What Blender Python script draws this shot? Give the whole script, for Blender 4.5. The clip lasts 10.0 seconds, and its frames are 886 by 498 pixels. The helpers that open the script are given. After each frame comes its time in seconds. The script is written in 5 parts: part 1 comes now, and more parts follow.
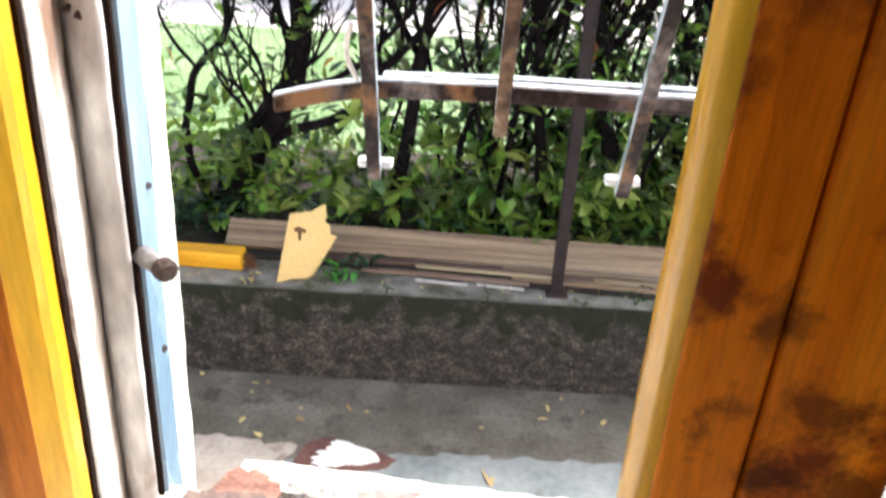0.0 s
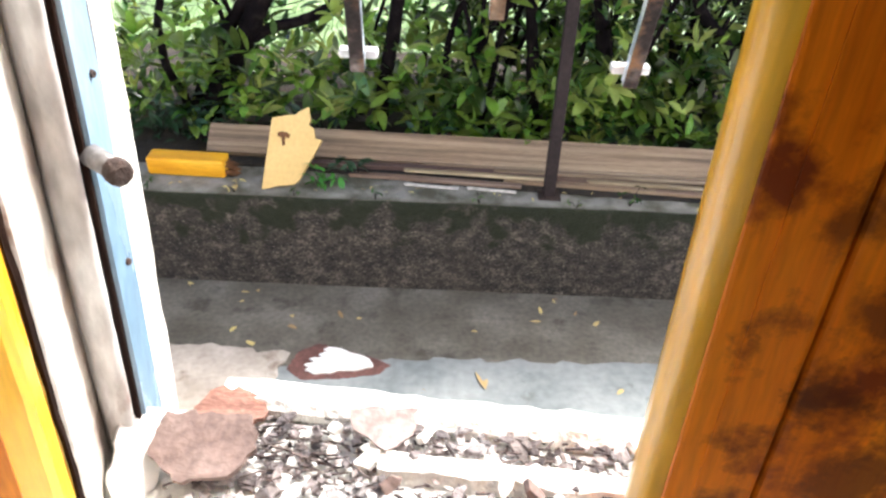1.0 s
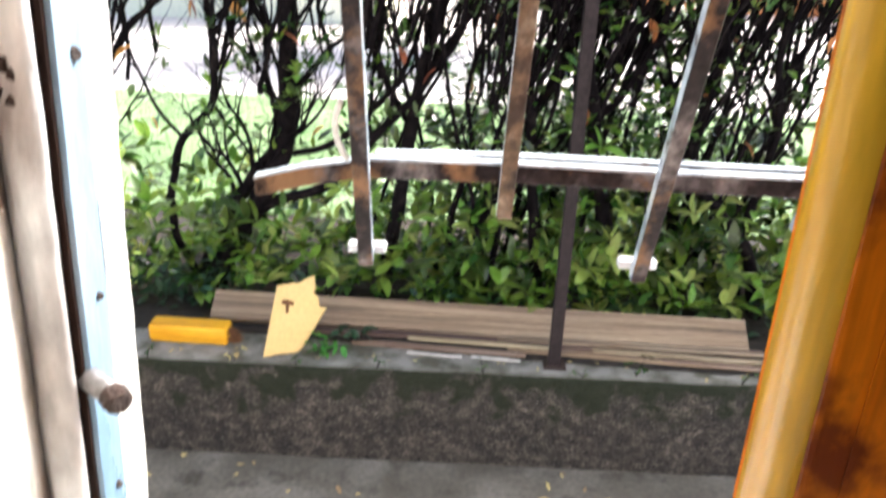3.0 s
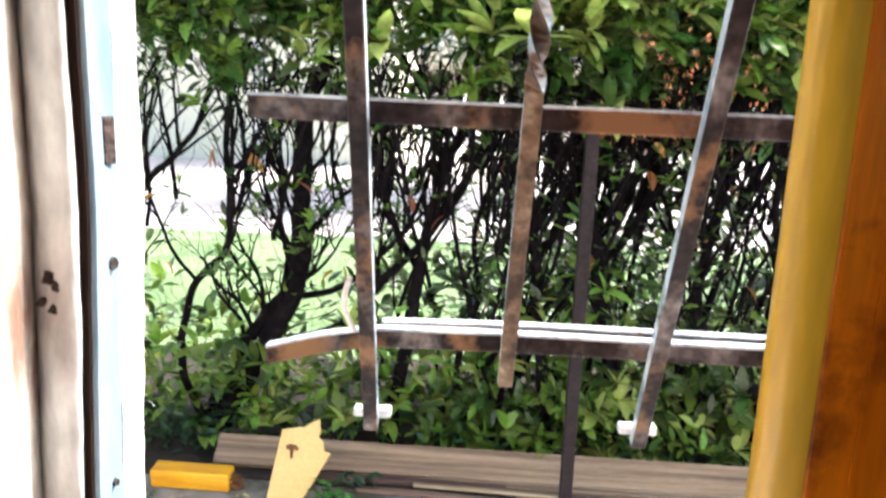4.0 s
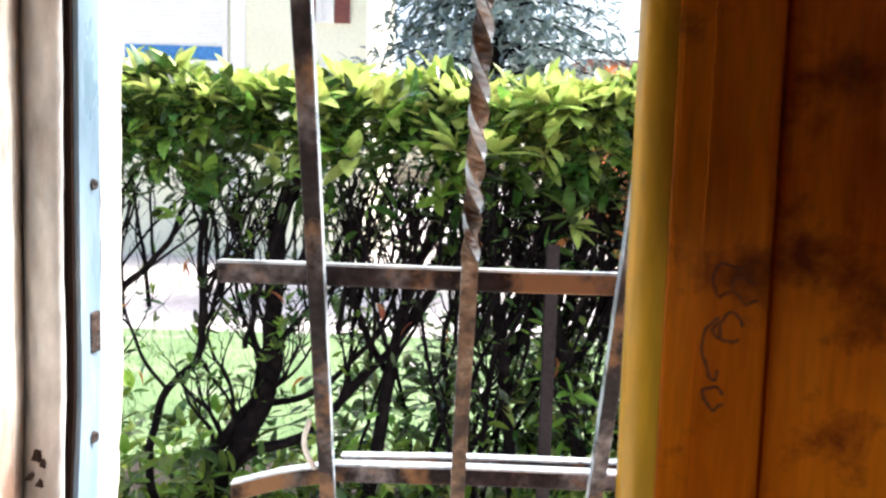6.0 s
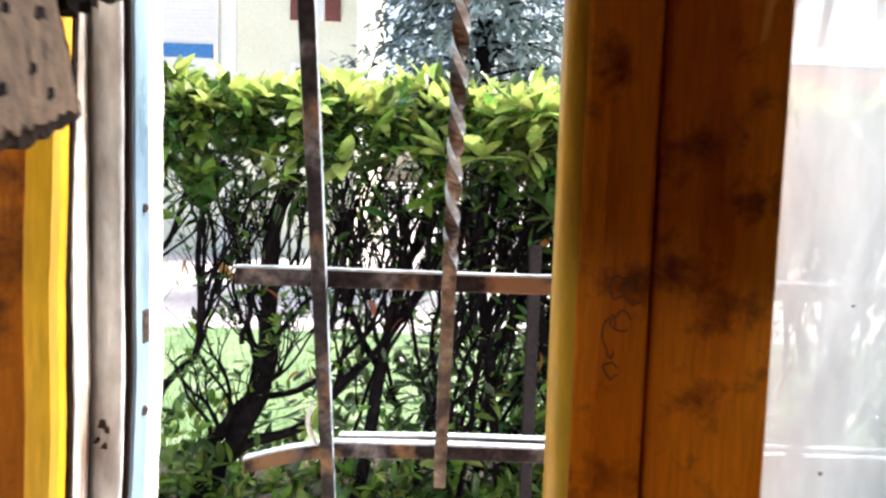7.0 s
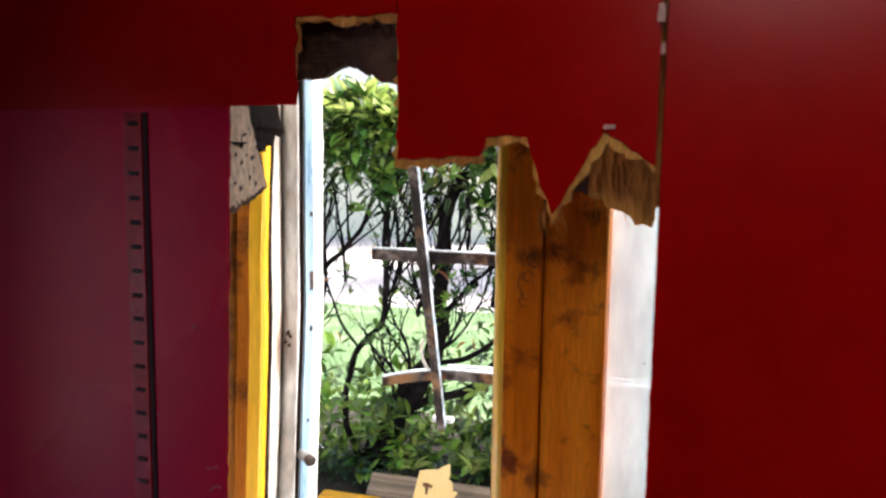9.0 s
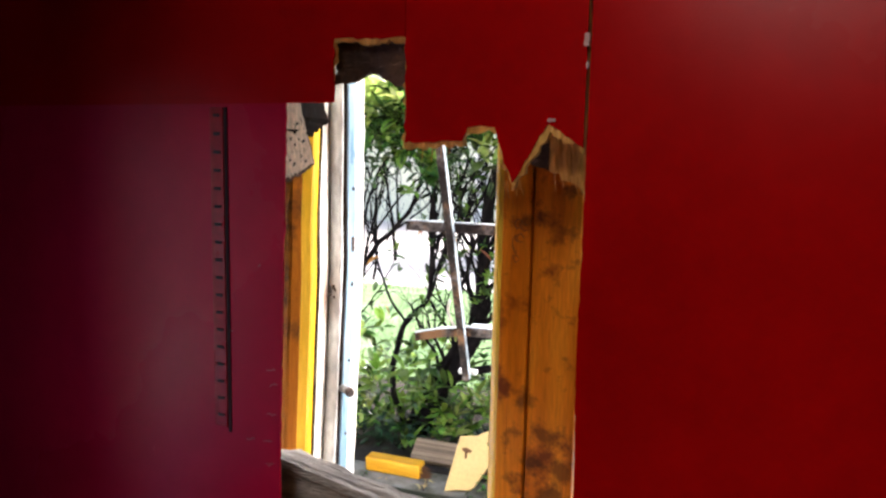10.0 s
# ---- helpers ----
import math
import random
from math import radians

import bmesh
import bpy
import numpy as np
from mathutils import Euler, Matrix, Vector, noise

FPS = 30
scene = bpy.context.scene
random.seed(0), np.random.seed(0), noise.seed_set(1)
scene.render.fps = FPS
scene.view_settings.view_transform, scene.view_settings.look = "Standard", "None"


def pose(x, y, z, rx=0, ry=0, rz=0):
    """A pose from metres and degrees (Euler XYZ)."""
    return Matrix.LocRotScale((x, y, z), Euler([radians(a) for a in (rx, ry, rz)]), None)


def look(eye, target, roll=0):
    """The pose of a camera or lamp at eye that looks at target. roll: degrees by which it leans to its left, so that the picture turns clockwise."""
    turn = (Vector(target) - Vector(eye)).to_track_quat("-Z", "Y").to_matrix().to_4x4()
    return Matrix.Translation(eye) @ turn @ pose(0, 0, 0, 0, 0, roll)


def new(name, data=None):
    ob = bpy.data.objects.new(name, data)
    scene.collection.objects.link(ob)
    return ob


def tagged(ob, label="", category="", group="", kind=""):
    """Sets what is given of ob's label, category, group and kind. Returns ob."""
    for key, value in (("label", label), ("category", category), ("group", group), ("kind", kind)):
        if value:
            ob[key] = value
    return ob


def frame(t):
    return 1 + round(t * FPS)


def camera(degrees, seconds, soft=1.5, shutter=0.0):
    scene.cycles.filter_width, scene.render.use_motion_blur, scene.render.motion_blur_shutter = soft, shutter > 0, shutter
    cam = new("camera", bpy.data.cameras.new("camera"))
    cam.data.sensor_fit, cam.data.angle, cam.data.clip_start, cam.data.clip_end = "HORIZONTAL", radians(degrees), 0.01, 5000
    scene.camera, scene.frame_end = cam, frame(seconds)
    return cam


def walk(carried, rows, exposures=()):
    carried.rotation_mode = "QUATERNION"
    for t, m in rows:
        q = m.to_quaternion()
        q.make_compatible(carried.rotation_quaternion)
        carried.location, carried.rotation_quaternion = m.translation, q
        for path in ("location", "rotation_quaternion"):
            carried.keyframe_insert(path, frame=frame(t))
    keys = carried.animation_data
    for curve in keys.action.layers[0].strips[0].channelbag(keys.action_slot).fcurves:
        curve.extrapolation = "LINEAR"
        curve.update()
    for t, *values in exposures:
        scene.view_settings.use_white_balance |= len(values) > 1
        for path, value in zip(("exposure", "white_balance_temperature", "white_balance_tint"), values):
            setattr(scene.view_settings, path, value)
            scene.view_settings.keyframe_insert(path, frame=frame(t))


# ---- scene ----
cam = camera(61.0, 10.0, soft=2.5, shutter=0.5)
PATH = [
    (0, (0.02, 0.018, 1.529), (-0.022, 1.806, 0.634), 2.8),
    (0.5, (0.016, 0.047, 1.513), (0.006, 1.752, 0.469), 2.8),
    (1, (0.015, 0.066, 1.498), (0.015, 1.728, 0.387), 2.4),
    (1.5, (0.01, 0.082, 1.491), (0.003, 1.736, 0.366), 2.9),
    (2, (0.003, 0.095, 1.488), (-0.04, 1.781, 0.413), 2.9),
    (2.5, (0.005, 0.096, 1.496), (-0.046, 1.842, 0.523), 3.1),
    (3, (0.008, 0.094, 1.523), (-0.015, 1.95, 0.778), 2.3),
    (3.2, (0.01, 0.094, 1.533), (-0.009, 1.98, 0.868), 1.7),
    (4.3, (0.012, 0.059, 1.576), (-0.098, 2.027, 1.234), 2.9),
    (4.5, (0.01, 0.05, 1.585), (-0.15, 2.02, 1.277), 2.8),
    (5, (0.009, 0.04, 1.604), (-0.142, 2.02, 1.364), 2.5),
    (5.5, (0.023, 0.031, 1.615), (-0.038, 2.024, 1.449), 1.7),
    (7, (0.041, -0.098, 1.645), (0.061, 1.894, 1.469), 1.8),
    (7.5, (0.054, -0.189, 1.653), (0.009, 1.803, 1.48), 0.7),
    (8, (0.1, -0.248, 1.664), (-0.04, 1.739, 1.477), 0.2),
    (8.5, (0.175, -0.347, 1.672), (-0.257, 1.594, 1.461), 0.8),
    (9, (0.236, -0.443, 1.684), (-0.262, 1.482, 1.463), 0.8),
    (9.5, (0.286, -0.55, 1.678), (-0.274, 1.35, 1.404), 0.2),
    (10, (0.338, -0.61, 1.681), (-0.3, 1.268, 1.422), 1.2),
]
walk(cam, [(t, look(eye, target, roll)) for t, eye, target, roll in PATH],
     exposures=[(0, 1.6), (3, 1.8), (4.5, 1.75), (5.5, 1.6), (7.5, 1.5), (8.5, 1.52), (9.2, 1.68), (10, 1.85)])

# ---- light ----
world = bpy.data.worlds.new("sky")
scene.world = world
world.use_nodes = True
wn = world.node_tree
sky = wn.nodes.new("ShaderNodeTexSky")
sky.sky_type, sky.sun_disc = "NISHITA", False
sky.sun_elevation, sky.sun_rotation = radians(53), radians(56)
sky.air_density, sky.dust_density, sky.ozone_density = 1.0, 4.0, 1.0
wn.links.new(sky.outputs[0], wn.nodes["Background"].inputs[0])
wn.nodes["Background"].inputs[1].default_value = 0.15
sun_data = bpy.data.lights.new("sun", "SUN")
sun_data.energy, sun_data.angle, sun_data.color = 4.5, radians(14), (1.0, 0.97, 0.92)
sun = new("sun", sun_data)
sun.matrix_world = look((5.0, 3.4, 8.0), (0, 0, 0))

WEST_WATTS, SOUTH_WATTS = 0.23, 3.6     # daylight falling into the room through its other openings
WIN = pose(0, 0, 0, 0, 0, -5)      # the window wall stands five degrees askew to the kerb


# ---- materials ----
def shader(name, stops, rough=0.6, scale=8.0, stretch=(1, 1, 1), fine=60.0, bump=0.2, metal=0.0, coat=0.0, detail=6.0,
           spots=None, spot_scale=5.0, spot_cut=0.62, vary=0.0, sheer=0.0, rough_vary=0.12, spec=0.5, space="Object", mult=0.25, spot_plain=False):
    """Noise-mottled surface: stops are the colours of the large mottling; spots a colour of stains with their own shape."""
    m = bpy.data.materials.new(name)
    m.use_nodes = True
    n, lk = m.node_tree.nodes, m.node_tree.links
    bsdf = n["Principled BSDF"]
    tc = n.new("ShaderNodeTexCoord")
    mp = n.new("ShaderNodeMapping")
    mp.inputs["Scale"].default_value = stretch
    lk.new(tc.outputs[space], mp.inputs[0])
    big = n.new("ShaderNodeTexNoise")
    big.inputs["Scale"].default_value, big.inputs["Detail"].default_value = scale, detail
    lk.new(mp.outputs[0], big.inputs["Vector"])
    ramp = n.new("ShaderNodeValToRGB")
    el = ramp.color_ramp.elements
    while len(el) < len(stops):
        el.new(0.5)
    for i, col in enumerate(stops):
        el[i].position = 0.3 + 0.42 * i / max(1, len(stops) - 1)
        el[i].color = (*col, 1)
    lk.new(big.outputs[0], ramp.inputs[0])
    col = ramp.outputs[0]
    small = n.new("ShaderNodeTexNoise")
    small.inputs["Scale"].default_value, small.inputs["Detail"].default_value = fine, 4
    lk.new(mp.outputs[0], small.inputs["Vector"])
    mr = n.new("ShaderNodeMapRange")
    mr.inputs[1].default_value, mr.inputs[2].default_value = 0.3, 0.7
    mr.inputs[3].default_value, mr.inputs[4].default_value = 1 - mult, 1 + mult
    lk.new(small.outputs[0], mr.inputs[0])
    mul = n.new("ShaderNodeMix")
    mul.data_type, mul.blend_type = "RGBA", "MULTIPLY"
    mul.inputs[0].default_value = 1.0
    lk.new(col, mul.inputs[6])
    lk.new(mr.outputs[0], mul.inputs[7])
    col = mul.outputs[2]
    if spots:
        sp = n.new("ShaderNodeTexNoise")
        sp.inputs["Scale"].default_value, sp.inputs["Detail"].default_value = spot_scale, 7
        sp.inputs["Roughness"].default_value = 0.65
        lk.new(tc.outputs[space] if spot_plain else mp.outputs[0], sp.inputs["Vector"])
        cut = n.new("ShaderNodeMapRange")
        cut.inputs[1].default_value, cut.inputs[2].default_value = spot_cut - 0.05, spot_cut + 0.06
        lk.new(sp.outputs[0], cut.inputs[0])
        mx = n.new("ShaderNodeMix")
        mx.data_type = "RGBA"
        lk.new(cut.outputs[0], mx.inputs[0])
        lk.new(col, mx.inputs[6])
        mx.inputs[7].default_value = (*spots, 1)
        col = mx.outputs[2]
    if vary:
        info = n.new("ShaderNodeObjectInfo")
        geo = n.new("ShaderNodeNewGeometry")
        add = n.new("ShaderNodeMath")
        add.operation = "ADD"
        lk.new(info.outputs["Random"], add.inputs[0])
        lk.new(geo.outputs["Random Per Island"], add.inputs[1])
        fr = n.new("ShaderNodeMath")
        fr.operation = "FRACT"
        lk.new(add.outputs[0], fr.inputs[0])
        vr = n.new("ShaderNodeMapRange")
        vr.inputs[3].default_value, vr.inputs[4].default_value = 1 - vary, 1 + vary
        lk.new(fr.outputs[0], vr.inputs[0])
        hs = n.new("ShaderNodeHueSaturation")
        hv = n.new("ShaderNodeMapRange")
        hv.inputs[3].default_value, hv.inputs[4].default_value = 0.5 - 0.035 * min(1, vary * 2), 0.5 + 0.03 * min(1, vary * 2)
        lk.new(fr.outputs[0], hv.inputs[0])
        lk.new(hv.outputs[0], hs.inputs["Hue"])
        lk.new(vr.outputs[0], hs.inputs["Value"])
        lk.new(col, hs.inputs["Color"])
        col = hs.outputs[0]
    lk.new(col, bsdf.inputs["Base Color"])
    rr = n.new("ShaderNodeMapRange")
    rr.inputs[1].default_value, rr.inputs[2].default_value = 0.3, 0.7
    rr.inputs[3].default_value, rr.inputs[4].default_value = max(0.03, rough - rough_vary), min(1, rough + rough_vary)
    lk.new(big.outputs[0], rr.inputs[0])
    lk.new(rr.outputs[0], bsdf.inputs["Roughness"])
    bsdf.inputs["Metallic"].default_value = metal
    bsdf.inputs["Specular IOR Level"].default_value = spec
    bsdf.inputs["Coat Weight"].default_value = coat
    bsdf.inputs["Coat Roughness"].default_value = 0.15
    if bump:
        bp = n.new("ShaderNodeBump")
        bp.inputs["Strength"].default_value, bp.inputs["Distance"].default_value = bump, 0.01
        sm = n.new("ShaderNodeMath")
        sm.operation = "ADD"
        lk.new(big.outputs[0], sm.inputs[0])
        lk.new(small.outputs[0], sm.inputs[1])
        lk.new(sm.outputs[0], bp.inputs["Height"])
        lk.new(bp.outputs[0], bsdf.inputs["Normal"])
    if sheer:
        tr = n.new("ShaderNodeBsdfTranslucent")
        lk.new(col, tr.inputs[0])
        ms = n.new("ShaderNodeMixShader")
        ms.inputs[0].default_value = sheer
        lk.new(bsdf.outputs[0], ms.inputs[1])
        lk.new(tr.outputs[0], ms.inputs[2])
        lk.new(ms.outputs[0], n["Material Output"].inputs[0])
    return m


RED = shader("red_gloss_paint", [(0.30, 0.0010, 0.0013), (0.38, 0.0013, 0.0017), (0.44, 0.0018, 0.0024)], rough=0.25, scale=3, fine=40, bump=0.012, mult=0.06, rough_vary=0.05, spec=0.10)
# red paint shifted to violet: the left panel's bluish reflection is in its colour
RED_SHEEN = shader("violet_sheen_red_paint", [(0.36, 0.0015, 0.022), (0.44, 0.002, 0.032), (0.50, 0.003, 0.040)], rough=0.28, scale=3, fine=40, bump=0.02, mult=0.06, rough_vary=0.07, spec=0.11, spots=(0.50, 0.02, 0.05), spot_scale=22, spot_cut=0.72)
RAW = shader("torn_raw_wood", [(0.40, 0.15, 0.025), (0.62, 0.27, 0.05), (0.76, 0.42, 0.11)], rough=0.85, scale=25, fine=180, stretch=(1, 1, 0.25), bump=0.8)
HARD = shader("brown_hardboard", [(0.035, 0.015, 0.009), (0.075, 0.034, 0.019), (0.15, 0.075, 0.042)], rough=0.85, scale=20, fine=150, bump=0.6)
CARD = shader("printed_fibreboard", [(0.62, 0.42, 0.28), (0.72, 0.53, 0.37), (0.78, 0.60, 0.44)], rough=0.8, scale=15, fine=120, bump=0.3, spots=(0.06, 0.03, 0.025), spot_scale=70, spot_cut=0.62)
VARN_STOPS = [(0.50, 0.102, 0.002), (0.74, 0.195, 0.004), (0.83, 0.275, 0.007)]
VARN = shader("amber_varnished_wood", VARN_STOPS, rough=0.38, scale=6, fine=70, stretch=(6, 6, 0.6), bump=0.05, spec=0.3, spots=(0.20, 0.035, 0.004), spot_scale=17, spot_cut=0.60, spot_plain=True, mult=0.14)
# darker varnish copy: the shade on the left stile's front is in its colour
VARN_SHADED = shader("shaded_brown_varnish", [(0.24, 0.062, 0.003), (0.38, 0.115, 0.005), (0.48, 0.17, 0.010)], rough=0.45, scale=6, fine=70, stretch=(6, 6, 0.6), bump=0.06, spec=0.25, spots=(0.10, 0.025, 0.003), spot_scale=12, spot_cut=0.58, spot_plain=True, mult=0.16)
VARN_LOG = shader("bright_amber_varnished_wood", [(0.62, 0.27, 0.012), (0.74, 0.37, 0.02), (0.78, 0.44, 0.04)], rough=0.4, scale=6, fine=70, stretch=(0.6, 6, 6), bump=0.05, spec=0.3, mult=0.12)
# brighter varnish copy: the daylight on edges and bead is in its colour
VARN_LIT = shader("daylit_yellow_varnish_edge", [(0.70, 0.35, 0.014), (0.82, 0.47, 0.025), (0.86, 0.54, 0.06)], rough=0.36, scale=5, fine=60, stretch=(4, 4, 0.6), bump=0.05, spec=0.4, coat=0.4, spots=(0.30, 0.10, 0.02), spot_scale=9, spot_cut=0.66, spot_plain=True, mult=0.12)


def blotched(m, centres, colour, ragged_by=0.02, scale=38.0, keep=0.85):
    """Adds stains with a shape of their own to a material: each centre is (x, y, z, reach) in the part's own space."""
    n, lk = m.node_tree.nodes, m.node_tree.links
    bsdf = n["Principled BSDF"]
    col = bsdf.inputs["Base Color"].links[0].from_socket
    tc = n.new("ShaderNodeTexCoord")
    no = n.new("ShaderNodeTexNoise")
    no.inputs["Scale"].default_value, no.inputs["Detail"].default_value = scale, 6
    no.inputs["Roughness"].default_value = 0.7
    lk.new(tc.outputs["Object"], no.inputs["Vector"])
    for x, y, z, reach in centres:
        far = n.new("ShaderNodeVectorMath")
        far.operation = "DISTANCE"
        far.inputs[1].default_value = (x, y, z)
        lk.new(tc.outputs["Object"], far.inputs[0])
        wob = n.new("ShaderNodeMath")
        wob.operation = "MULTIPLY_ADD"
        wob.inputs[1].default_value = -ragged_by * 4
        lk.new(no.outputs[0], wob.inputs[0])
        lk.new(far.outputs["Value"], wob.inputs[2])
        mr = n.new("ShaderNodeMapRange")
        mr.inputs[1].default_value, mr.inputs[2].default_value = reach - ragged_by * 2.6, reach - ragged_by * 1.7
        mr.inputs[3].default_value, mr.inputs[4].default_value = keep, 0.0
        lk.new(wob.outputs[0], mr.inputs[0])
        mx = n.new("ShaderNodeMix")
        mx.data_type = "RGBA"
        lk.new(mr.outputs[0], mx.inputs[0])
        lk.new(col, mx.inputs[6])
        mx.inputs[7].default_value = (*colour, 1)
        col = mx.outputs[2]
    lk.new(col, bsdf.inputs["Base Color"])


blotched(VARN, ((0.132, 0.285, 1.294, 0.008), (0.102, 0.285, 1.318, 0.004), (0.114, 0.285, 1.334, 0.009), (0.122, 0.285, 1.378, 0.011), (0.150, 0.287, 1.335, 0.016), (0.168, 0.287, 1.586, 0.007), (0.138, 0.287, 1.300, 0.014), (0.176, 0.287, 1.295, 0.018), (0.110, 0.285, 1.272, 0.010),
                (0.148, 0.287, 1.668, 0.006), (0.172, 0.287, 1.688, 0.006), (0.172, 0.287, 1.640, 0.009), (0.112, 0.285, 1.235, 0.009), (0.160, 0.287, 1.255, 0.022), (0.118, 0.285, 1.60, 0.004)), (0.085, 0.016, 0.002), 0.016, 55, 0.75)
SMUDGE = shader("dark_brown_smudge", [(0.14, 0.035, 0.006), (0.26, 0.07, 0.010)], rough=0.6, scale=60, fine=200, bump=0.1)
VARN_END = shader("splintered_dark_wood", [(0.10, 0.04, 0.015), (0.22, 0.10, 0.04)], rough=0.9, scale=30, fine=160, bump=0.8)
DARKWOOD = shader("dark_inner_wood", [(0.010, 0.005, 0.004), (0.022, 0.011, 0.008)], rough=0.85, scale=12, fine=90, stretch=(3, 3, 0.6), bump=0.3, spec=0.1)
CREAM = shader("weathered_cream_paint", [(0.46, 0.38, 0.32), (0.74, 0.71, 0.66), (0.82, 0.80, 0.76)], rough=0.55, scale=13, fine=80, stretch=(1.1, 1.1, 0.6), bump=0.3, spots=(0.24, 0.15, 0.11), spot_scale=11, spot_cut=0.61)
STAINED = shader("rain_stained_frame_paint", [(0.42, 0.39, 0.375), (0.70, 0.70, 0.70), (0.80, 0.80, 0.80)], rough=0.6, scale=13, fine=70, stretch=(1.1, 1.1, 0.55), bump=0.3, spots=(0.24, 0.15, 0.11), spot_scale=10, spot_cut=0.645)
BLUEWHITE = shader("blue_white_gloss_paint", [(0.17, 0.28, 0.39), (0.25, 0.37, 0.49), (0.34, 0.45, 0.55)], rough=0.35, scale=8, fine=60, stretch=(2, 2, 0.8), bump=0.08, spots=(0.08, 0.06, 0.055), spot_scale=14, spot_cut=0.72, mult=0.08)
PLASTER = shader("white_render", [(0.72, 0.70, 0.66), (0.80, 0.79, 0.76), (0.84, 0.83, 0.81)], rough=0.9, scale=12, fine=120, bump=0.5, mult=0.1)
STEEL = shader("rusted_painted_steel", [(0.007, 0.005, 0.006), (0.026, 0.019, 0.020), (0.20, 0.18, 0.18)], rough=0.45, scale=15, fine=120, bump=0.15, spots=(0.21, 0.115, 0.060), spot_scale=13, spot_cut=0.565, mult=0.5, spec=0.12)
RUSTY = shader("tan_rust_steel", [(0.014, 0.010, 0.010), (0.13, 0.082, 0.052), (0.34, 0.27, 0.21)], rough=0.45, scale=26, fine=130, bump=0.12, spots=(0.035, 0.018, 0.013), spot_scale=24, spot_cut=0.56, mult=0.45, spec=0.15)
RUST = shader("dark_rust", [(0.022, 0.013, 0.011), (0.065, 0.034, 0.025)], rough=0.75, scale=60, fine=300, bump=0.5)
POSTM = shader("grey_brown_painted_post", [(0.018, 0.013, 0.014), (0.034, 0.025, 0.026)], rough=0.6, scale=14, fine=90, bump=0.2, spec=0.12)
# worn white paint, paled further to carry the sky's highlight on the rail tops
PAINT_GLARE = shader("white_paint_sky_glare", [(0.28, 0.32, 0.37), (0.46, 0.51, 0.56), (0.60, 0.65, 0.70)], rough=0.28, scale=24, fine=140, bump=0.08, spots=(0.10, 0.06, 0.045), spot_scale=26, spot_cut=0.66)
# pale blue puts the sky's glare into the colour of the bars' unrusted sides
SKYSIDE = shader("sky_glare_bar_side", [(0.22, 0.27, 0.32), (0.38, 0.44, 0.50), (0.52, 0.58, 0.63)], rough=0.28, scale=16, fine=120, bump=0.08, spots=(0.10, 0.055, 0.04), spot_scale=18, spot_cut=0.60)
GREYSTEEL = shader("grey_dull_steel", [(0.10, 0.095, 0.095), (0.19, 0.18, 0.18), (0.30, 0.29, 0.29)], rough=0.4, scale=60, fine=200, bump=0.15, metal=0.4)
WIRE = shader("pale_wire", [(0.5, 0.48, 0.46), (0.66, 0.62, 0.58)], rough=0.5, scale=30, fine=100, bump=0.1)
PATHM = shader("damp_dark_concrete", [(0.085, 0.075, 0.058), (0.130, 0.118, 0.096), (0.20, 0.184, 0.155)], rough=0.6, scale=6, fine=60, bump=0.2, mult=0.22, spots=(0.062, 0.056, 0.042), spot_scale=9, spot_cut=0.60)
PATHN = shader("grey_blue_cement_patch", [(0.17, 0.19, 0.195), (0.23, 0.25, 0.253), (0.27, 0.287, 0.287)], rough=0.5, scale=5, fine=40, bump=0.06, spots=(0.11, 0.115, 0.11), spot_scale=9, spot_cut=0.66, mult=0.12)
PATHC = shader("pale_cream_cement", [(0.30, 0.255, 0.21), (0.40, 0.35, 0.30), (0.48, 0.43, 0.38)], rough=0.7, scale=7, fine=60, bump=0.12, mult=0.12, spots=(0.22, 0.17, 0.13), spot_scale=8, spot_cut=0.64)
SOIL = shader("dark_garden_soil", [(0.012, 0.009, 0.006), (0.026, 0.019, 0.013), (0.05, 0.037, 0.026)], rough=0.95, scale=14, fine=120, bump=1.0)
PLANK = shader("grey_brown_weathered_plank", [(0.10, 0.065, 0.040), (0.29, 0.20, 0.13), (0.42, 0.31, 0.21)], rough=0.75, scale=4, fine=70, stretch=(0.35, 16, 16), bump=0.4, mult=0.35)
LATH = shader("old_split_lath", [(0.07, 0.045, 0.032), (0.26, 0.18, 0.125), (0.46, 0.36, 0.27)], rough=0.8, scale=4, fine=80, stretch=(0.4, 16, 16), bump=0.4, vary=0.5)
# near-black colour for the shade in the gaps between planks and laths
GAP_SHADE = shader("black_gap_shade", [(0.008, 0.006, 0.005), (0.022, 0.016, 0.012), (0.05, 0.036, 0.026)], rough=0.95, scale=30, fine=140, bump=0.8)
FIBRE = shader("pale_grey_torn_fibre", [(0.26, 0.22, 0.20), (0.44, 0.40, 0.37), (0.60, 0.56, 0.53)], rough=0.85, scale=16, fine=120, stretch=(0.6, 4, 4), bump=0.7)
OCHRE = shader("pale_ochre_painted_board", [(0.58, 0.38, 0.13), (0.66, 0.45, 0.17), (0.71, 0.50, 0.21)], rough=0.5, scale=5, fine=80, bump=0.08, mult=0.08)
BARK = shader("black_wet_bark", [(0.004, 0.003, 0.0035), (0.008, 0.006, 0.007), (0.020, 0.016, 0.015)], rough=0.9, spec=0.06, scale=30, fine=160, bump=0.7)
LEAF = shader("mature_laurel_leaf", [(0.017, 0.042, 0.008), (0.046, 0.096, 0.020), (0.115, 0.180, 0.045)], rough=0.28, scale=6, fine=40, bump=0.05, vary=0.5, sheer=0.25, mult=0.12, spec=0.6)
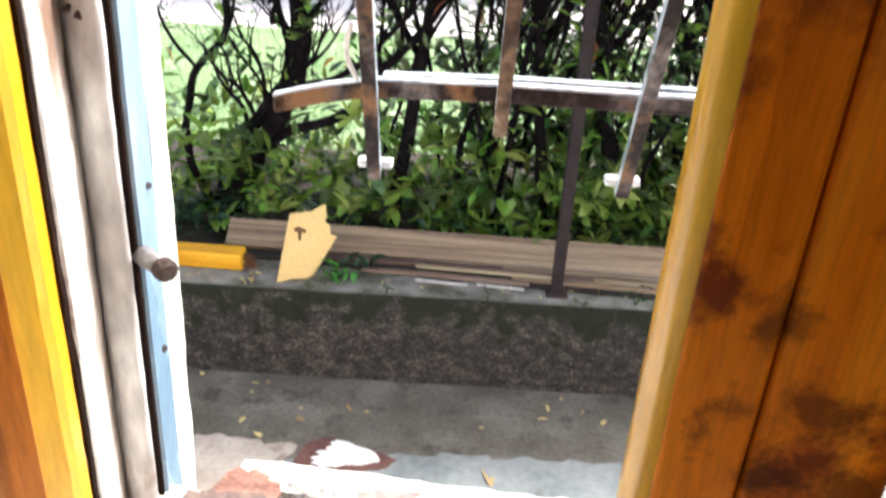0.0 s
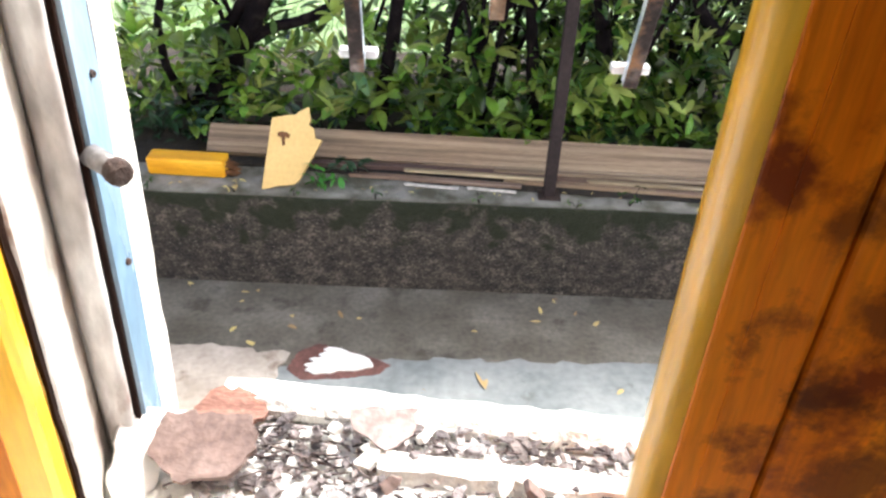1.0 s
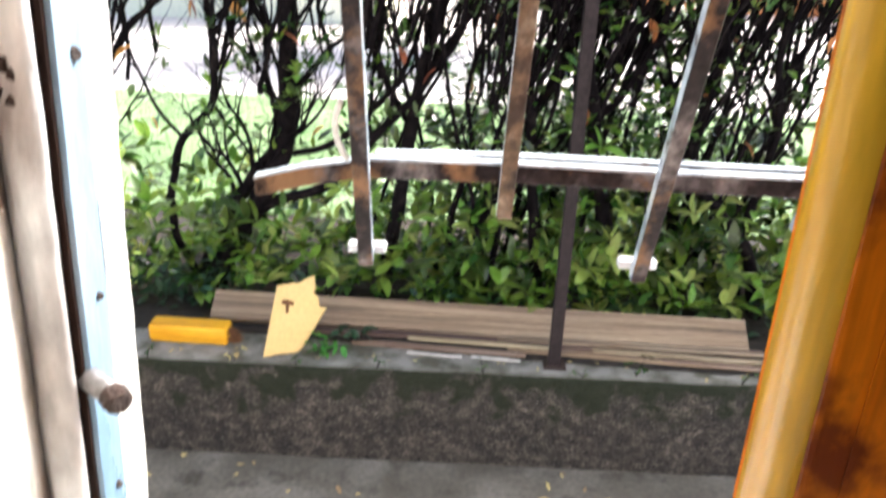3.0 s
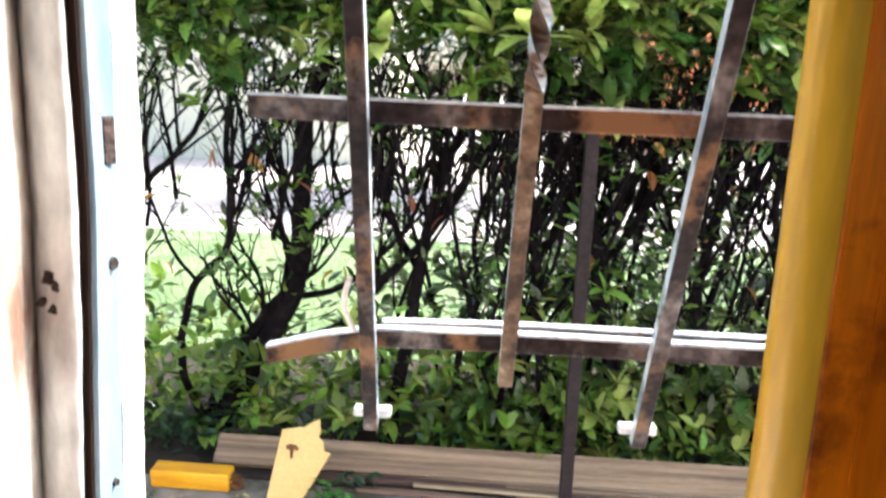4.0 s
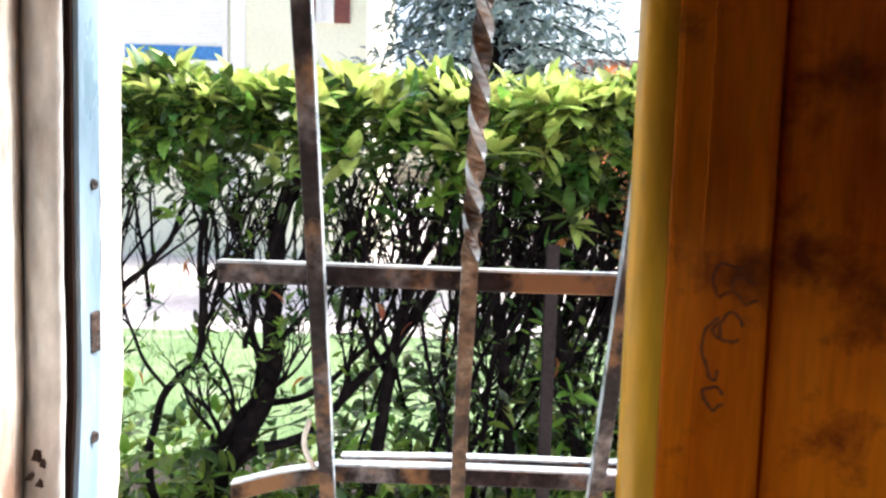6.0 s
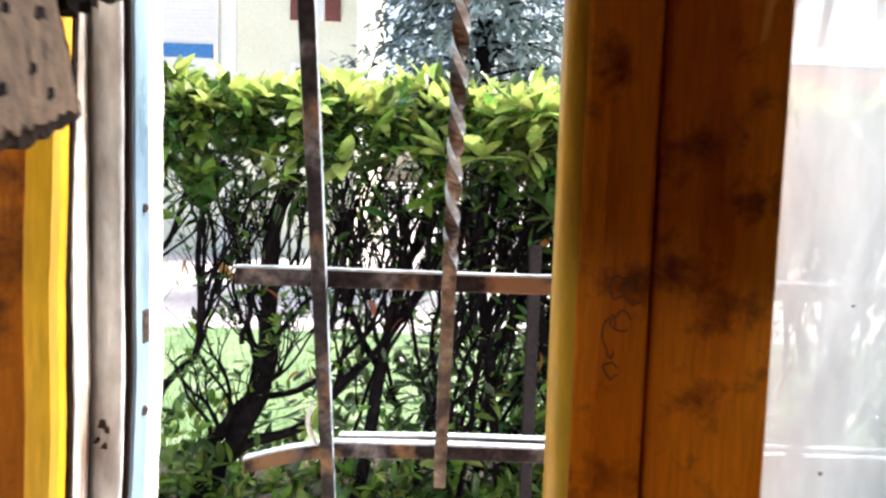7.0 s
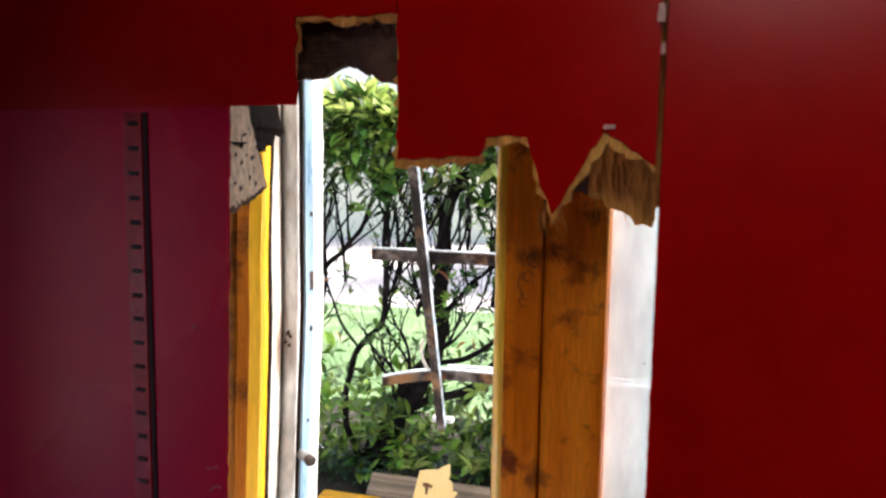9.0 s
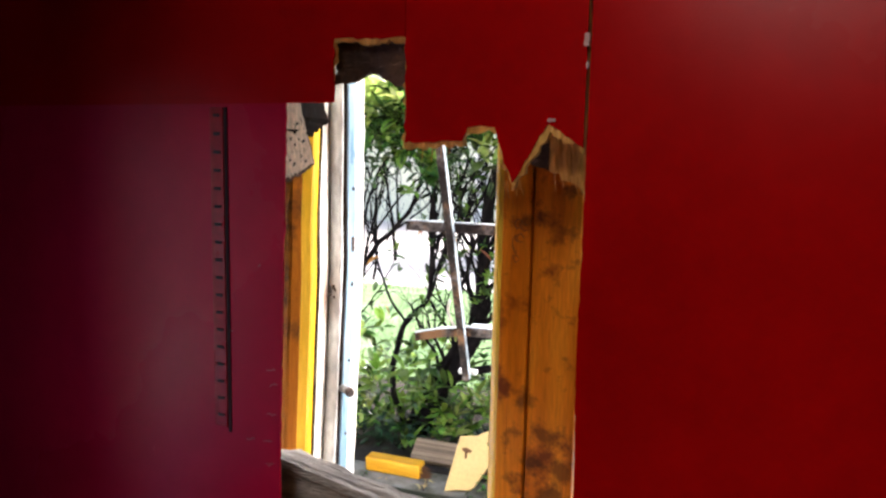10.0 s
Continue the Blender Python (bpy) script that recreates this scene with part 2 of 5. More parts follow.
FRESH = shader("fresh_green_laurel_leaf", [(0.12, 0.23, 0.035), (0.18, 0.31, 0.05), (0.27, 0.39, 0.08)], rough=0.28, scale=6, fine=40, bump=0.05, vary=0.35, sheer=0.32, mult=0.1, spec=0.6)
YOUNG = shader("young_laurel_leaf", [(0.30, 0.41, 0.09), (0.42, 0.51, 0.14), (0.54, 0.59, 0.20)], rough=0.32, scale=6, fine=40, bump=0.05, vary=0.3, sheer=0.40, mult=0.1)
IVY = shader("dark_ivy_leaf", [(0.008, 0.028, 0.012), (0.016, 0.052, 0.020), (0.034, 0.085, 0.034)], rough=0.4, scale=8, fine=40, bump=0.05, vary=0.4, sheer=0.15)
DEAD = shader("dry_orange_leaf", [(0.32, 0.10, 0.03), (0.42, 0.17, 0.06)], rough=0.7, scale=20, fine=80, bump=0.1, vary=0.4, sheer=0.2)
LITTER = shader("fallen_yellow_leaf", [(0.40, 0.28, 0.09), (0.56, 0.45, 0.22)], rough=0.7, scale=20, fine=80, bump=0.1, vary=0.4)
GRASSM = shader("lawn_green", [(0.11, 0.175, 0.080), (0.155, 0.235, 0.108), (0.21, 0.29, 0.145)], rough=0.85, scale=2, fine=60, bump=0.5, spec=0.2, spots=(0.25, 0.30, 0.20), spot_scale=3, spot_cut=0.6)
BLADE = shader("grass_blade", [(0.115, 0.19, 0.075), (0.17, 0.255, 0.11)], rough=0.7, scale=4, fine=30, bump=0, vary=0.2, sheer=0.3, spec=0.15)
PAVE = shader("pale_pink_paving", [(0.52, 0.46, 0.44), (0.60, 0.54, 0.52), (0.66, 0.61, 0.59)], rough=0.8, scale=0.8, fine=20, bump=0.1)
HOUSEM = shader("pale_yellow_house_render", [(0.74, 0.73, 0.56), (0.80, 0.79, 0.62), (0.83, 0.82, 0.67)], rough=0.9, scale=0.5, fine=14, bump=0.1, mult=0.05)
HOUSEW = shader("white_house_trim", [(0.78, 0.77, 0.74), (0.83, 0.82, 0.80)], rough=0.7, scale=1, fine=14, bump=0.05, mult=0.04)
SHUTM = shader("brown_red_shutter_paint", [(0.16, 0.045, 0.035), (0.22, 0.065, 0.05)], rough=0.6, scale=3, fine=20, bump=0.1)
BLUEM = shader("bright_blue_strip", [(0.03, 0.16, 0.42), (0.05, 0.22, 0.52)], rough=0.5, scale=2, fine=14, bump=0.05)
ORANGEM = shader("orange_house_render", [(0.62, 0.22, 0.08), (0.70, 0.28, 0.11)], rough=0.9, scale=0.6, fine=12, bump=0.1)
TILE = shader("brown_roof_tile", [(0.13, 0.07, 0.055), (0.20, 0.11, 0.085)], rough=0.85, scale=2, fine=20, bump=0.4)
NEEDLE = shader("blue_spruce_needles", [(0.10, 0.15, 0.14), (0.18, 0.25, 0.25), (0.28, 0.35, 0.36)], rough=0.6, scale=2, fine=20, bump=0, vary=0.4)
BRICK = shader("broken_red_brick", [(0.16, 0.075, 0.055), (0.25, 0.125, 0.095), (0.34, 0.20, 0.16)], rough=0.9, scale=18, fine=140, bump=0.3, stretch=(1, 3, 3))
BROWNP = shader("brown_pink_plaster_flake", [(0.13, 0.085, 0.075), (0.18, 0.125, 0.112), (0.23, 0.17, 0.155)], rough=0.8, scale=20, fine=140, bump=0.25)
CHIPS = shader("mixed_rubble", [(0.05, 0.038, 0.036), (0.22, 0.19, 0.19), (0.58, 0.55, 0.55)], rough=0.9, scale=18, fine=140, bump=0.5, vary=0.65)
SPLINT = shader("dark_wet_splinters", [(0.035, 0.026, 0.025), (0.12, 0.09, 0.085)], rough=0.85, scale=30, fine=140, bump=0.5, vary=0.6)
WHITEF = shader("white_paint_flake", [(0.78, 0.76, 0.73), (0.84, 0.83, 0.81)], rough=0.7, scale=20, fine=90, bump=0.2, mult=0.06)
MAROON = shader("maroon_paint_flake", [(0.085, 0.035, 0.030), (0.135, 0.058, 0.048), (0.17, 0.08, 0.066)], rough=0.7, scale=20, fine=90, bump=0.2)
SLOT = shader("dark_slot", [(0.012, 0.004, 0.006), (0.02, 0.007, 0.009)], rough=0.8, bump=0)
TRACKM = shader("wine_painted_metal_strip", [(0.24, 0.002, 0.004), (0.30, 0.006, 0.010), (0.34, 0.03, 0.03)], rough=0.3, scale=12, fine=80, bump=0.05, spec=0.2)


def kerb_material():
    """Old concrete, black with grime, with moss along the upper edge."""
    m = shader("mossy_grimy_concrete", [(0.010, 0.008, 0.007), (0.042, 0.034, 0.028), (0.100, 0.083, 0.070)], rough=0.95, scale=26, fine=110, bump=1.0, mult=0.9, detail=10, stretch=(1, 1, 1.4), spots=(0.190, 0.165, 0.140), spot_scale=95, spot_cut=0.63)
    n, lk = m.node_tree.nodes, m.node_tree.links
    bsdf = n["Principled BSDF"]
    was = bsdf.inputs["Base Color"].links[0].from_socket
    tc = n.new("ShaderNodeTexCoord")
    sep = n.new("ShaderNodeSeparateXYZ")
    lk.new(tc.outputs["Object"], sep.inputs[0])
    no = n.new("ShaderNodeTexNoise")
    no.inputs["Scale"].default_value, no.inputs["Detail"].default_value = 14, 6
    lk.new(tc.outputs["Object"], no.inputs["Vector"])
    a = n.new("ShaderNodeMath")
    a.operation = "MULTIPLY_ADD"
    a.inputs[1].default_value = 0.60
    lk.new(no.outputs[0], a.inputs[0])
    lk.new(sep.outputs["Z"], a.inputs[2])
    band = n.new("ShaderNodeMapRange")
    band.inputs[1].default_value, band.inputs[2].default_value = 0.520, 0.585
    lk.new(a.outputs[0], band.inputs[0])
    mx = n.new("ShaderNodeMix")
    mx.data_type = "RGBA"
    mx.inputs[7].default_value = (0.011, 0.014, 0.004, 1)
    lk.new(band.outputs[0], mx.inputs[0])
    lk.new(was, mx.inputs[6])
    # the paler flat top, mixed in above a set height
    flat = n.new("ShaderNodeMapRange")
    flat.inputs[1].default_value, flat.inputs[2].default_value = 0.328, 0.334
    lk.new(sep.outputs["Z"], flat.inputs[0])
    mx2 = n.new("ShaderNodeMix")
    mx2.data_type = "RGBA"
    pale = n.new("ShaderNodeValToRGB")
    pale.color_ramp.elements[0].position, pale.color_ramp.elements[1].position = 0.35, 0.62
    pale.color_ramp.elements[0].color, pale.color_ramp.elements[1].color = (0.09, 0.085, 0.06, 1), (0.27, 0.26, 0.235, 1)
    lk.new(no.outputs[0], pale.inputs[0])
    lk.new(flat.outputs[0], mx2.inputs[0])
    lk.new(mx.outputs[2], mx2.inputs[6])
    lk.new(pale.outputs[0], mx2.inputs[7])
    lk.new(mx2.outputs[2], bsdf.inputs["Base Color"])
    return m


KERB = kerb_material()


def pane_material():
    """A dirty pane under a milky film: scatters most of the daylight, lets a little through straight."""
    m = shader("milky_dirty_glass", [(0.36, 0.40, 0.425), (0.55, 0.59, 0.62), (0.68, 0.72, 0.75)], rough=0.35, scale=9, fine=50, stretch=(2.2, 1, 0.55), bump=0.05,
               spots=(0.22, 0.23, 0.24), spot_scale=11, spot_cut=0.655, sheer=0.72, mult=0.10)
    n, lk = m.node_tree.nodes, m.node_tree.links
    out = n["Material Output"]
    old = out.inputs[0].links[0].from_socket
    clear = n.new("ShaderNodeBsdfTransparent")
    ms = n.new("ShaderNodeMixShader")
    ms.inputs[0].default_value = 0.42
    lk.new(old, ms.inputs[1])
    lk.new(clear.outputs[0], ms.inputs[2])
    lk.new(ms.outputs[0], out.inputs[0])
    return m


PANE = pane_material()


# ---- building helpers ----
from mathutils.geometry import tessellate_polygon


def mesh_of(bm, name, material, smooth=False):
    bmesh.ops.recalc_face_normals(bm, faces=bm.faces)
    me = bpy.data.meshes.new(name)
    bm.to_mesh(me)
    bm.free()
    for mt in (material if isinstance(material, (list, tuple)) else [material]):
        me.materials.append(mt)
    if smooth:
        for p in me.polygons:
            p.use_smooth = True
    return me


def part(name, bm, material, parent, label="", smooth=False):
    ob = new(name, mesh_of(bm, name, material, smooth))
    ob.parent = parent
    return tagged(ob, label)


def solid(name, bm, material, label, category, group="", kind="", m=None, smooth=False):
    ob = new(name, mesh_of(bm, name, material, smooth))
    if m is not None:
        ob.matrix_world = m
    return tagged(ob, label, category, group, kind)


def thing(name, label, category, group="", kind="", m=None):
    ob = new(name)
    ob.empty_display_size = 0.05
    if m is not None:
        ob.matrix_world = m
    return tagged(ob, label, category, group, kind)


def box(bm, x0, x1, y0, y1, z0, z1, bevel=0.0, segments=2):
    r = bmesh.ops.create_cube(bm, size=1)
    vs = r["verts"]
    bmesh.ops.scale(bm, vec=(x1 - x0, y1 - y0, z1 - z0), verts=vs)
    bmesh.ops.translate(bm, vec=((x0 + x1) / 2, (y0 + y1) / 2, (z0 + z1) / 2), verts=vs)
    if bevel:
        es = list({e for v in vs for e in v.link_edges})
        bmesh.ops.bevel(bm, geom=es, offset=bevel, segments=segments, affect="EDGES", profile=0.5)
    return bm


def boxed(*a, **k):
    return box(bmesh.new(), *a, **k)


def ragged(points, step=0.006, amount=0.002, seed=0, smooth_runs=()):
    """Breaks the straight runs of a closed outline into short uneven pieces; runs listed in smooth_runs stay straight."""
    rnd = random.Random(seed)
    out = []
    for i, p in enumerate(points):
        q = points[(i + 1) % len(points)]
        out.append(p)
        if i in smooth_runs:
            continue
        d = math.dist(p, q)
        k = int(d / step)
        nx, ny = -(q[1] - p[1]) / d, (q[0] - p[0]) / d
        for j in range(1, k):
            f = (j + rnd.uniform(-0.3, 0.3)) / k
            a = rnd.gauss(0, amount)
            out.append((p[0] + (q[0] - p[0]) * f + nx * a, p[1] + (q[1] - p[1]) * f + ny * a))
    return out


def sheet(outline, v0, v1, bm=None):
    """A plate with the given (u, z) outline between the depths v0 and v1."""
    bm = bm or bmesh.new()
    a = [bm.verts.new((u, v0, z)) for u, z in outline]
    b = [bm.verts.new((u, v1, z)) for u, z in outline]
    n = len(outline)
    for i, j, k in tessellate_polygon([[Vector((u, z, 0)) for u, z in outline]]):
        bm.faces.new((a[i], a[j], a[k]))
        bm.faces.new((b[k], b[j], b[i]))
    for i in range(n):
        bm.faces.new((a[i], b[i], b[(i + 1) % n], a[(i + 1) % n]))
    return bm


def tube(bm, path, radii, sides=6, twist=None, square=False):
    """A tube along a list of points."""
    rings = []
    count = len(path)
    for i, p in enumerate(path):
        p = Vector(p)
        d = (Vector(path[min(i + 1, count - 1)]) - Vector(path[max(i - 1, 0)])).normalized()
        side = d.cross(Vector((0, 1, 0)) if abs(d.y) < 0.9 else Vector((1, 0, 0))).normalized()
        up = side.cross(d)
        t = twist[i] if twist else 0
        ring = []
        for k in range(sides):
            a = 2 * math.pi * (k + 0.5) / sides + t
            ring.append(bm.verts.new(p + (side * math.cos(a) + up * math.sin(a)) * radii[i]))
        rings.append(ring)
    for r, s in zip(rings, rings[1:]):
        for k in range(sides):
            bm.faces.new((r[k], r[(k + 1) % sides], s[(k + 1) % sides], s[k]))
    bm.faces.new(rings[0])
    bm.faces.new(list(reversed(rings[-1])))
    return bm


def shard(bm, at, size, rnd, flat=0.4, turn=None):
    """A broken chip: an irregular squashed lump."""
    k = rnd.randint(5, 7)
    top, low = [], []
    rz = rnd.uniform(0, 6.28)
    tilt = Euler((rnd.gauss(0, 0.25), rnd.gauss(0, 0.25), rz)) if turn is None else turn
    for i in range(k):
        a = 6.283 * (i + rnd.uniform(-0.3, 0.3)) / k
        r = size[0] * rnd.uniform(0.65, 1.1)
        s = size[1] * rnd.uniform(0.65, 1.1)
        for ring, h, sc in ((low, -0.5, 1.0), (top, 0.5, rnd.uniform(0.75, 0.98))):
            w = Vector((math.cos(a) * r * sc, math.sin(a) * s * sc, h * size[2] * rnd.uniform(0.7, 1.2)))
            w.rotate(tilt)
            ring.append(bm.verts.new(w + Vector(at)))
    bm.faces.new(top)
    bm.faces.new(list(reversed(low)))
    for i in range(k):
        bm.faces.new((low[i], low[(i + 1) % k], top[(i + 1) % k], top[i]))


# ---- ground ----
ground = solid("ground", boxed(-300, 300, -60, 900, -0.6, -0.02), PAVE, "pale pinkish paving reaching to the far houses", "ground", kind="structure")
path_far = solid("path", boxed(-6, 6, 0.2, 2.07, -0.1, 0.0), PATHM, "damp dark grey concrete along the kerb", "path", kind="structure")


def floor_patch(outline, z0, z1, seed):
    bm = sheet(ragged(outline, 0.03, 0.006, seed), -z1, -z0)
    for v in bm.verts:
        v.co = (v.co.x, v.co.z, -v.co.y)
    return bm


solid("path", floor_patch([(-0.42, 0.5), (3, 0.5), (3, 1.74), (0.6, 1.735), (0.1, 1.722), (-0.3, 1.70), (-0.44, 1.66)], 0.0002, 0.004, 81), PATHN, "smooth grey-blue cement patch of the path", "path", kind="structure")
solid("path", floor_patch([(-3, 0.5), (-0.425, 0.5), (-0.445, 1.66), (-0.42, 1.72), (-0.72, 1.74), (-3, 1.75)], 0.0002, 0.005, 82), PATHC, "pale cream worn cement of the path", "path", kind="structure")

bm = bmesh.new()
N = 150
rnd = random.Random(5)
front = []
for i in range(N + 1):
    x = -4 + 8 * i / N
    e = 0.006 * noise.noise((x * 6, 0, 3)) + 0.003 * noise.noise((x * 25, 1, 3))
    ring = [(x, 2.062 + e * 0.6, -0.08), (x, 2.061 + e, 0.13), (x, 2.060 + e * 1.4, 0.318), (x, 2.068 + e, 0.332 + e * 0.3), (x, 2.09, 0.335 + e * 0.5), (x, 2.24, 0.336 - e * 0.5), (x, 2.25, 0.20)]
    front.append([bm.verts.new(p) for p in ring])
for a, b in zip(front, front[1:]):
    for k in range(len(a) - 1):
        bm.faces.new((a[k], a[k + 1], b[k + 1], b[k]))
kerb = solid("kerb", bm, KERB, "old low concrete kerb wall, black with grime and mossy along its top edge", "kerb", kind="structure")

bm = bmesh.new()
rows = []
for j in range(30):
    y = 2.235 + 1.2 * j / 29
    rows.append([bm.verts.new((-4 + 8 * i / 120, y, 0.315 + 0.02 * noise.noise((i * 0.4, j * 0.4, 7)) + 0.02 * min(1, j / 6) - (0.25 if j == 29 else 0))) for i in range(121)])
for a, b in zip(rows, rows[1:]):
    for i in range(120):
        bm.faces.new((a[i], a[i + 1], b[i + 1], b[i]))
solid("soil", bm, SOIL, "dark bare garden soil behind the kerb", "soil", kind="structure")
lawn = solid("lawn", boxed(-40, 40, 3.4, 7.4, -0.1, 0.12, bevel=0.02), GRASSM, "bright green lawn behind the hedge", "lawn", kind="structure")

# ---- room ----
ROOM = shader("dark_panelled_room", [(0.10, 0.065, 0.05), (0.16, 0.11, 0.085)], rough=0.8, scale=5, fine=80, bump=0.3)
solid("floor", boxed(-1.75, 2.0, -1.9, 0.475, -0.05, 0.12), shader("dull_red_floor_tile", [(0.16, 0.06, 0.045), (0.22, 0.09, 0.07)], rough=0.5, scale=4, fine=60), "dull red tiled floor of the dim room", "floor", kind="structure", m=WIN)
solid("ceiling", boxed(-1.75, 2.0, -1.9, 0.475, 2.62, 2.8), ROOM, "dark ceiling of the dim room", "ceiling", kind="structure", m=WIN)
bm = bmesh.new()
for a in ((-1.75, -0.302, 0.13, 0.475, 0, 2.62), (0.62, 2.0, 0.13, 0.475, 0, 2.62), (-0.302, 0.62, 0.13, 0.475, 0, 1.045), (-0.302, 0.62, 0.13, 0.475, 2.2, 2.62)):
    box(bm, *a)
solid("wall_north", bm, PLASTER, "white rendered outer wall around the broken window", "wall", kind="structure", m=WIN)
solid("wall_east", boxed(1.5, 1.65, -1.75, 0.13, 0.12, 2.62), ROOM, "dark plain room wall", "wall", kind="structure", m=WIN)
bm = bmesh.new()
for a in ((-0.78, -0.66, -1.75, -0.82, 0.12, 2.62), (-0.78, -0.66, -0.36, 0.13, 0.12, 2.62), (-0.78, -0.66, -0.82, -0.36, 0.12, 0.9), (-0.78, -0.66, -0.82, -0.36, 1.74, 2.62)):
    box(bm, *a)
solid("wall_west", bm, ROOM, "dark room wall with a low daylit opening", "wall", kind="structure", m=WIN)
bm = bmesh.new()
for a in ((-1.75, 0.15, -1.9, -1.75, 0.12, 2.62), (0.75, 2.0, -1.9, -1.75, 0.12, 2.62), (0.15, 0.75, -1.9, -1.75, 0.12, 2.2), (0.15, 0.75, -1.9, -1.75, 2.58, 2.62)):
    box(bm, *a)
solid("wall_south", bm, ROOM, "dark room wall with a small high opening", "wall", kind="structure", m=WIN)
# added out of view: blocks the south lamp from the door's left and upper-left panels
solid("wall_inner", box(boxed(-0.655, 0.10, -0.92, -0.84, 0.125, 2.615), 0.1005, 0.22, -0.92, -0.84, 1.99, 2.615), ROOM, "unseen dark wall added to shade the door's left panels", "wall", kind="structure", m=WIN)
# the west lamp is tinted violet to deepen the left panel's purple sheen
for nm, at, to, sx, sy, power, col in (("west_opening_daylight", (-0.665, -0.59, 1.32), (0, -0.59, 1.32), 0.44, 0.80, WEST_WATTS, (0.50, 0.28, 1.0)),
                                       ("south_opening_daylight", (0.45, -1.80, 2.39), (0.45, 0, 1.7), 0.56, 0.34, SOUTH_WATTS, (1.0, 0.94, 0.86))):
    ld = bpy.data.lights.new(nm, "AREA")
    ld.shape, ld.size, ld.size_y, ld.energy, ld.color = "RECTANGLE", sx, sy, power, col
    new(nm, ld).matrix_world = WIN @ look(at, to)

# ---- smashed red door in front of the window ----
door = thing("smashed_door", "glossy dark red wooden door smashed open with a jagged hole", "door", m=WIN)


def door_panel(name, core, facing, label, runs_core=(), runs_facing=(), seed=1, v=0.037, rag=0.0016, wood=None, paint=None):
    p = part(name, sheet(ragged(core, 0.005, rag, seed, runs_core), v + 0.0025, v + 0.009), wood or RAW, door, label)
    part("red_facing", sheet(ragged(facing, 0.006, rag * 0.6, seed + 9, runs_facing), v, v + 0.0025), paint or RED, p)
    return p


# upper panel with the hanging tab, the notch and the pointed tongue
door_panel("upper_panel",
           [(0.0775, 1.777), (0.0755, 1.6825), (0.136, 1.6855), (0.140, 1.697), (0.164, 1.697), (0.181, 1.648), (0.2135, 1.699), (0.2425, 1.680), (0.2425, 2.45), (0.0775, 2.45)],
           [(0.0785, 1.781), (0.0795, 1.722), (0.0785, 1.6875), (0.1345, 1.690), (0.139, 1.702), (0.165, 1.702), (0.182, 1.655), (0.2120, 1.7055), (0.2425, 1.6855), (0.2425, 2.45), (0.0785, 2.45)],
           "red panel torn to a tab and a tongue", runs_core=(7, 8, 9), runs_facing=(8, 9, 10), seed=3)
door_panel("corner_panel",
           [(-0.62, 1.752), (-0.012, 1.752), (-0.004, 1.730), (-0.001, 1.726), (0.0005, 1.779), (0.0765, 1.777), (0.0765, 2.45), (-0.62, 2.45)],
           [(-0.62, 1.723), (0.002, 1.724), (0.002, 1.783), (0.0768, 1.781), (0.0768, 2.45), (-0.62, 2.45)],
           "dark red panel torn out below", runs_core=(0, 5, 6, 7), runs_facing=(0, 3, 4, 5), seed=4, v=0.0385)
door_panel("left_panel",
           [(-0.62, 0.2), (-0.070, 0.2), (-0.0685, 1.36), (-0.063, 1.55), (-0.0575, 1.748), (-0.62, 1.748)],
           [(-0.62, 0.2), (-0.065, 0.2), (-0.0635, 1.36), (-0.058, 1.55), (-0.0525, 1.748), (-0.62, 1.748)],
           "red glossy panel with a violet sheen in its colour", runs_core=(0, 1, 4, 5), runs_facing=(0, 1, 4, 5), seed=5, v=0.040, rag=0.0006, wood=DARKWOOD, paint=RED_SHEEN)
door_panel("right_panel",
           [(0.250, 0.2), (0.95, 0.2), (0.95, 2.45), (0.2495, 2.45), (0.2495, 1.70), (0.2490, 1.5), (0.250, 1.40)],
           [(0.2475, 0.2), (0.95, 0.2), (0.95, 2.45), (0.246, 2.45), (0.246, 1.70), (0.245, 1.5), (0.2478, 1.40)],
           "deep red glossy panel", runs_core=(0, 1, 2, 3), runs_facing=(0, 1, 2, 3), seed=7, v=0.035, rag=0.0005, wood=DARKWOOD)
door_panel("lower_panel",
           [(-0.060, 0.2), (0.244, 0.2), (0.244, 1.280), (0.15, 1.276), (0.05, 1.288), (-0.03, 1.299), (-0.060, 1.312)],
           [(-0.060, 0.2), (0.244, 0.2), (0.244, 1.275), (0.15, 1.271), (0.05, 1.282), (-0.03, 1.293), (-0.060, 1.305)],
           "", runs_core=(0, 1, 6), runs_facing=(0, 1, 6), seed=8)
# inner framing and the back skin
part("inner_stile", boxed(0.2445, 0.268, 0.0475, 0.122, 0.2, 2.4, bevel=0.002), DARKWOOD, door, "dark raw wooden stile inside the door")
part("back_skin", sheet(ragged([(0.192, 1.664), (0.202, 1.662), (0.210, 1.655), (0.222, 1.650), (0.236, 1.643), (0.2435, 1.66), (0.2435, 2.4), (0.192, 2.4)], 0.005, 0.0022, 21, (5, 6, 7)), 0.116, 0.122), RAW, door, "torn fibrous wooden back skin")
part("back_skin", sheet(ragged([(-0.45, 1.80), (-0.02, 1.79), (0.06, 1.765), (0.12, 1.745), (0.164, 1.72), (0.169, 1.679), (0.180, 1.667), (0.1915, 1.664), (0.1915, 2.4), (-0.45, 2.4)], 0.005, 0.0022, 23, (7, 8, 9)), 0.117, 0.123), HARD, door, "dark maroon-brown torn back skin")
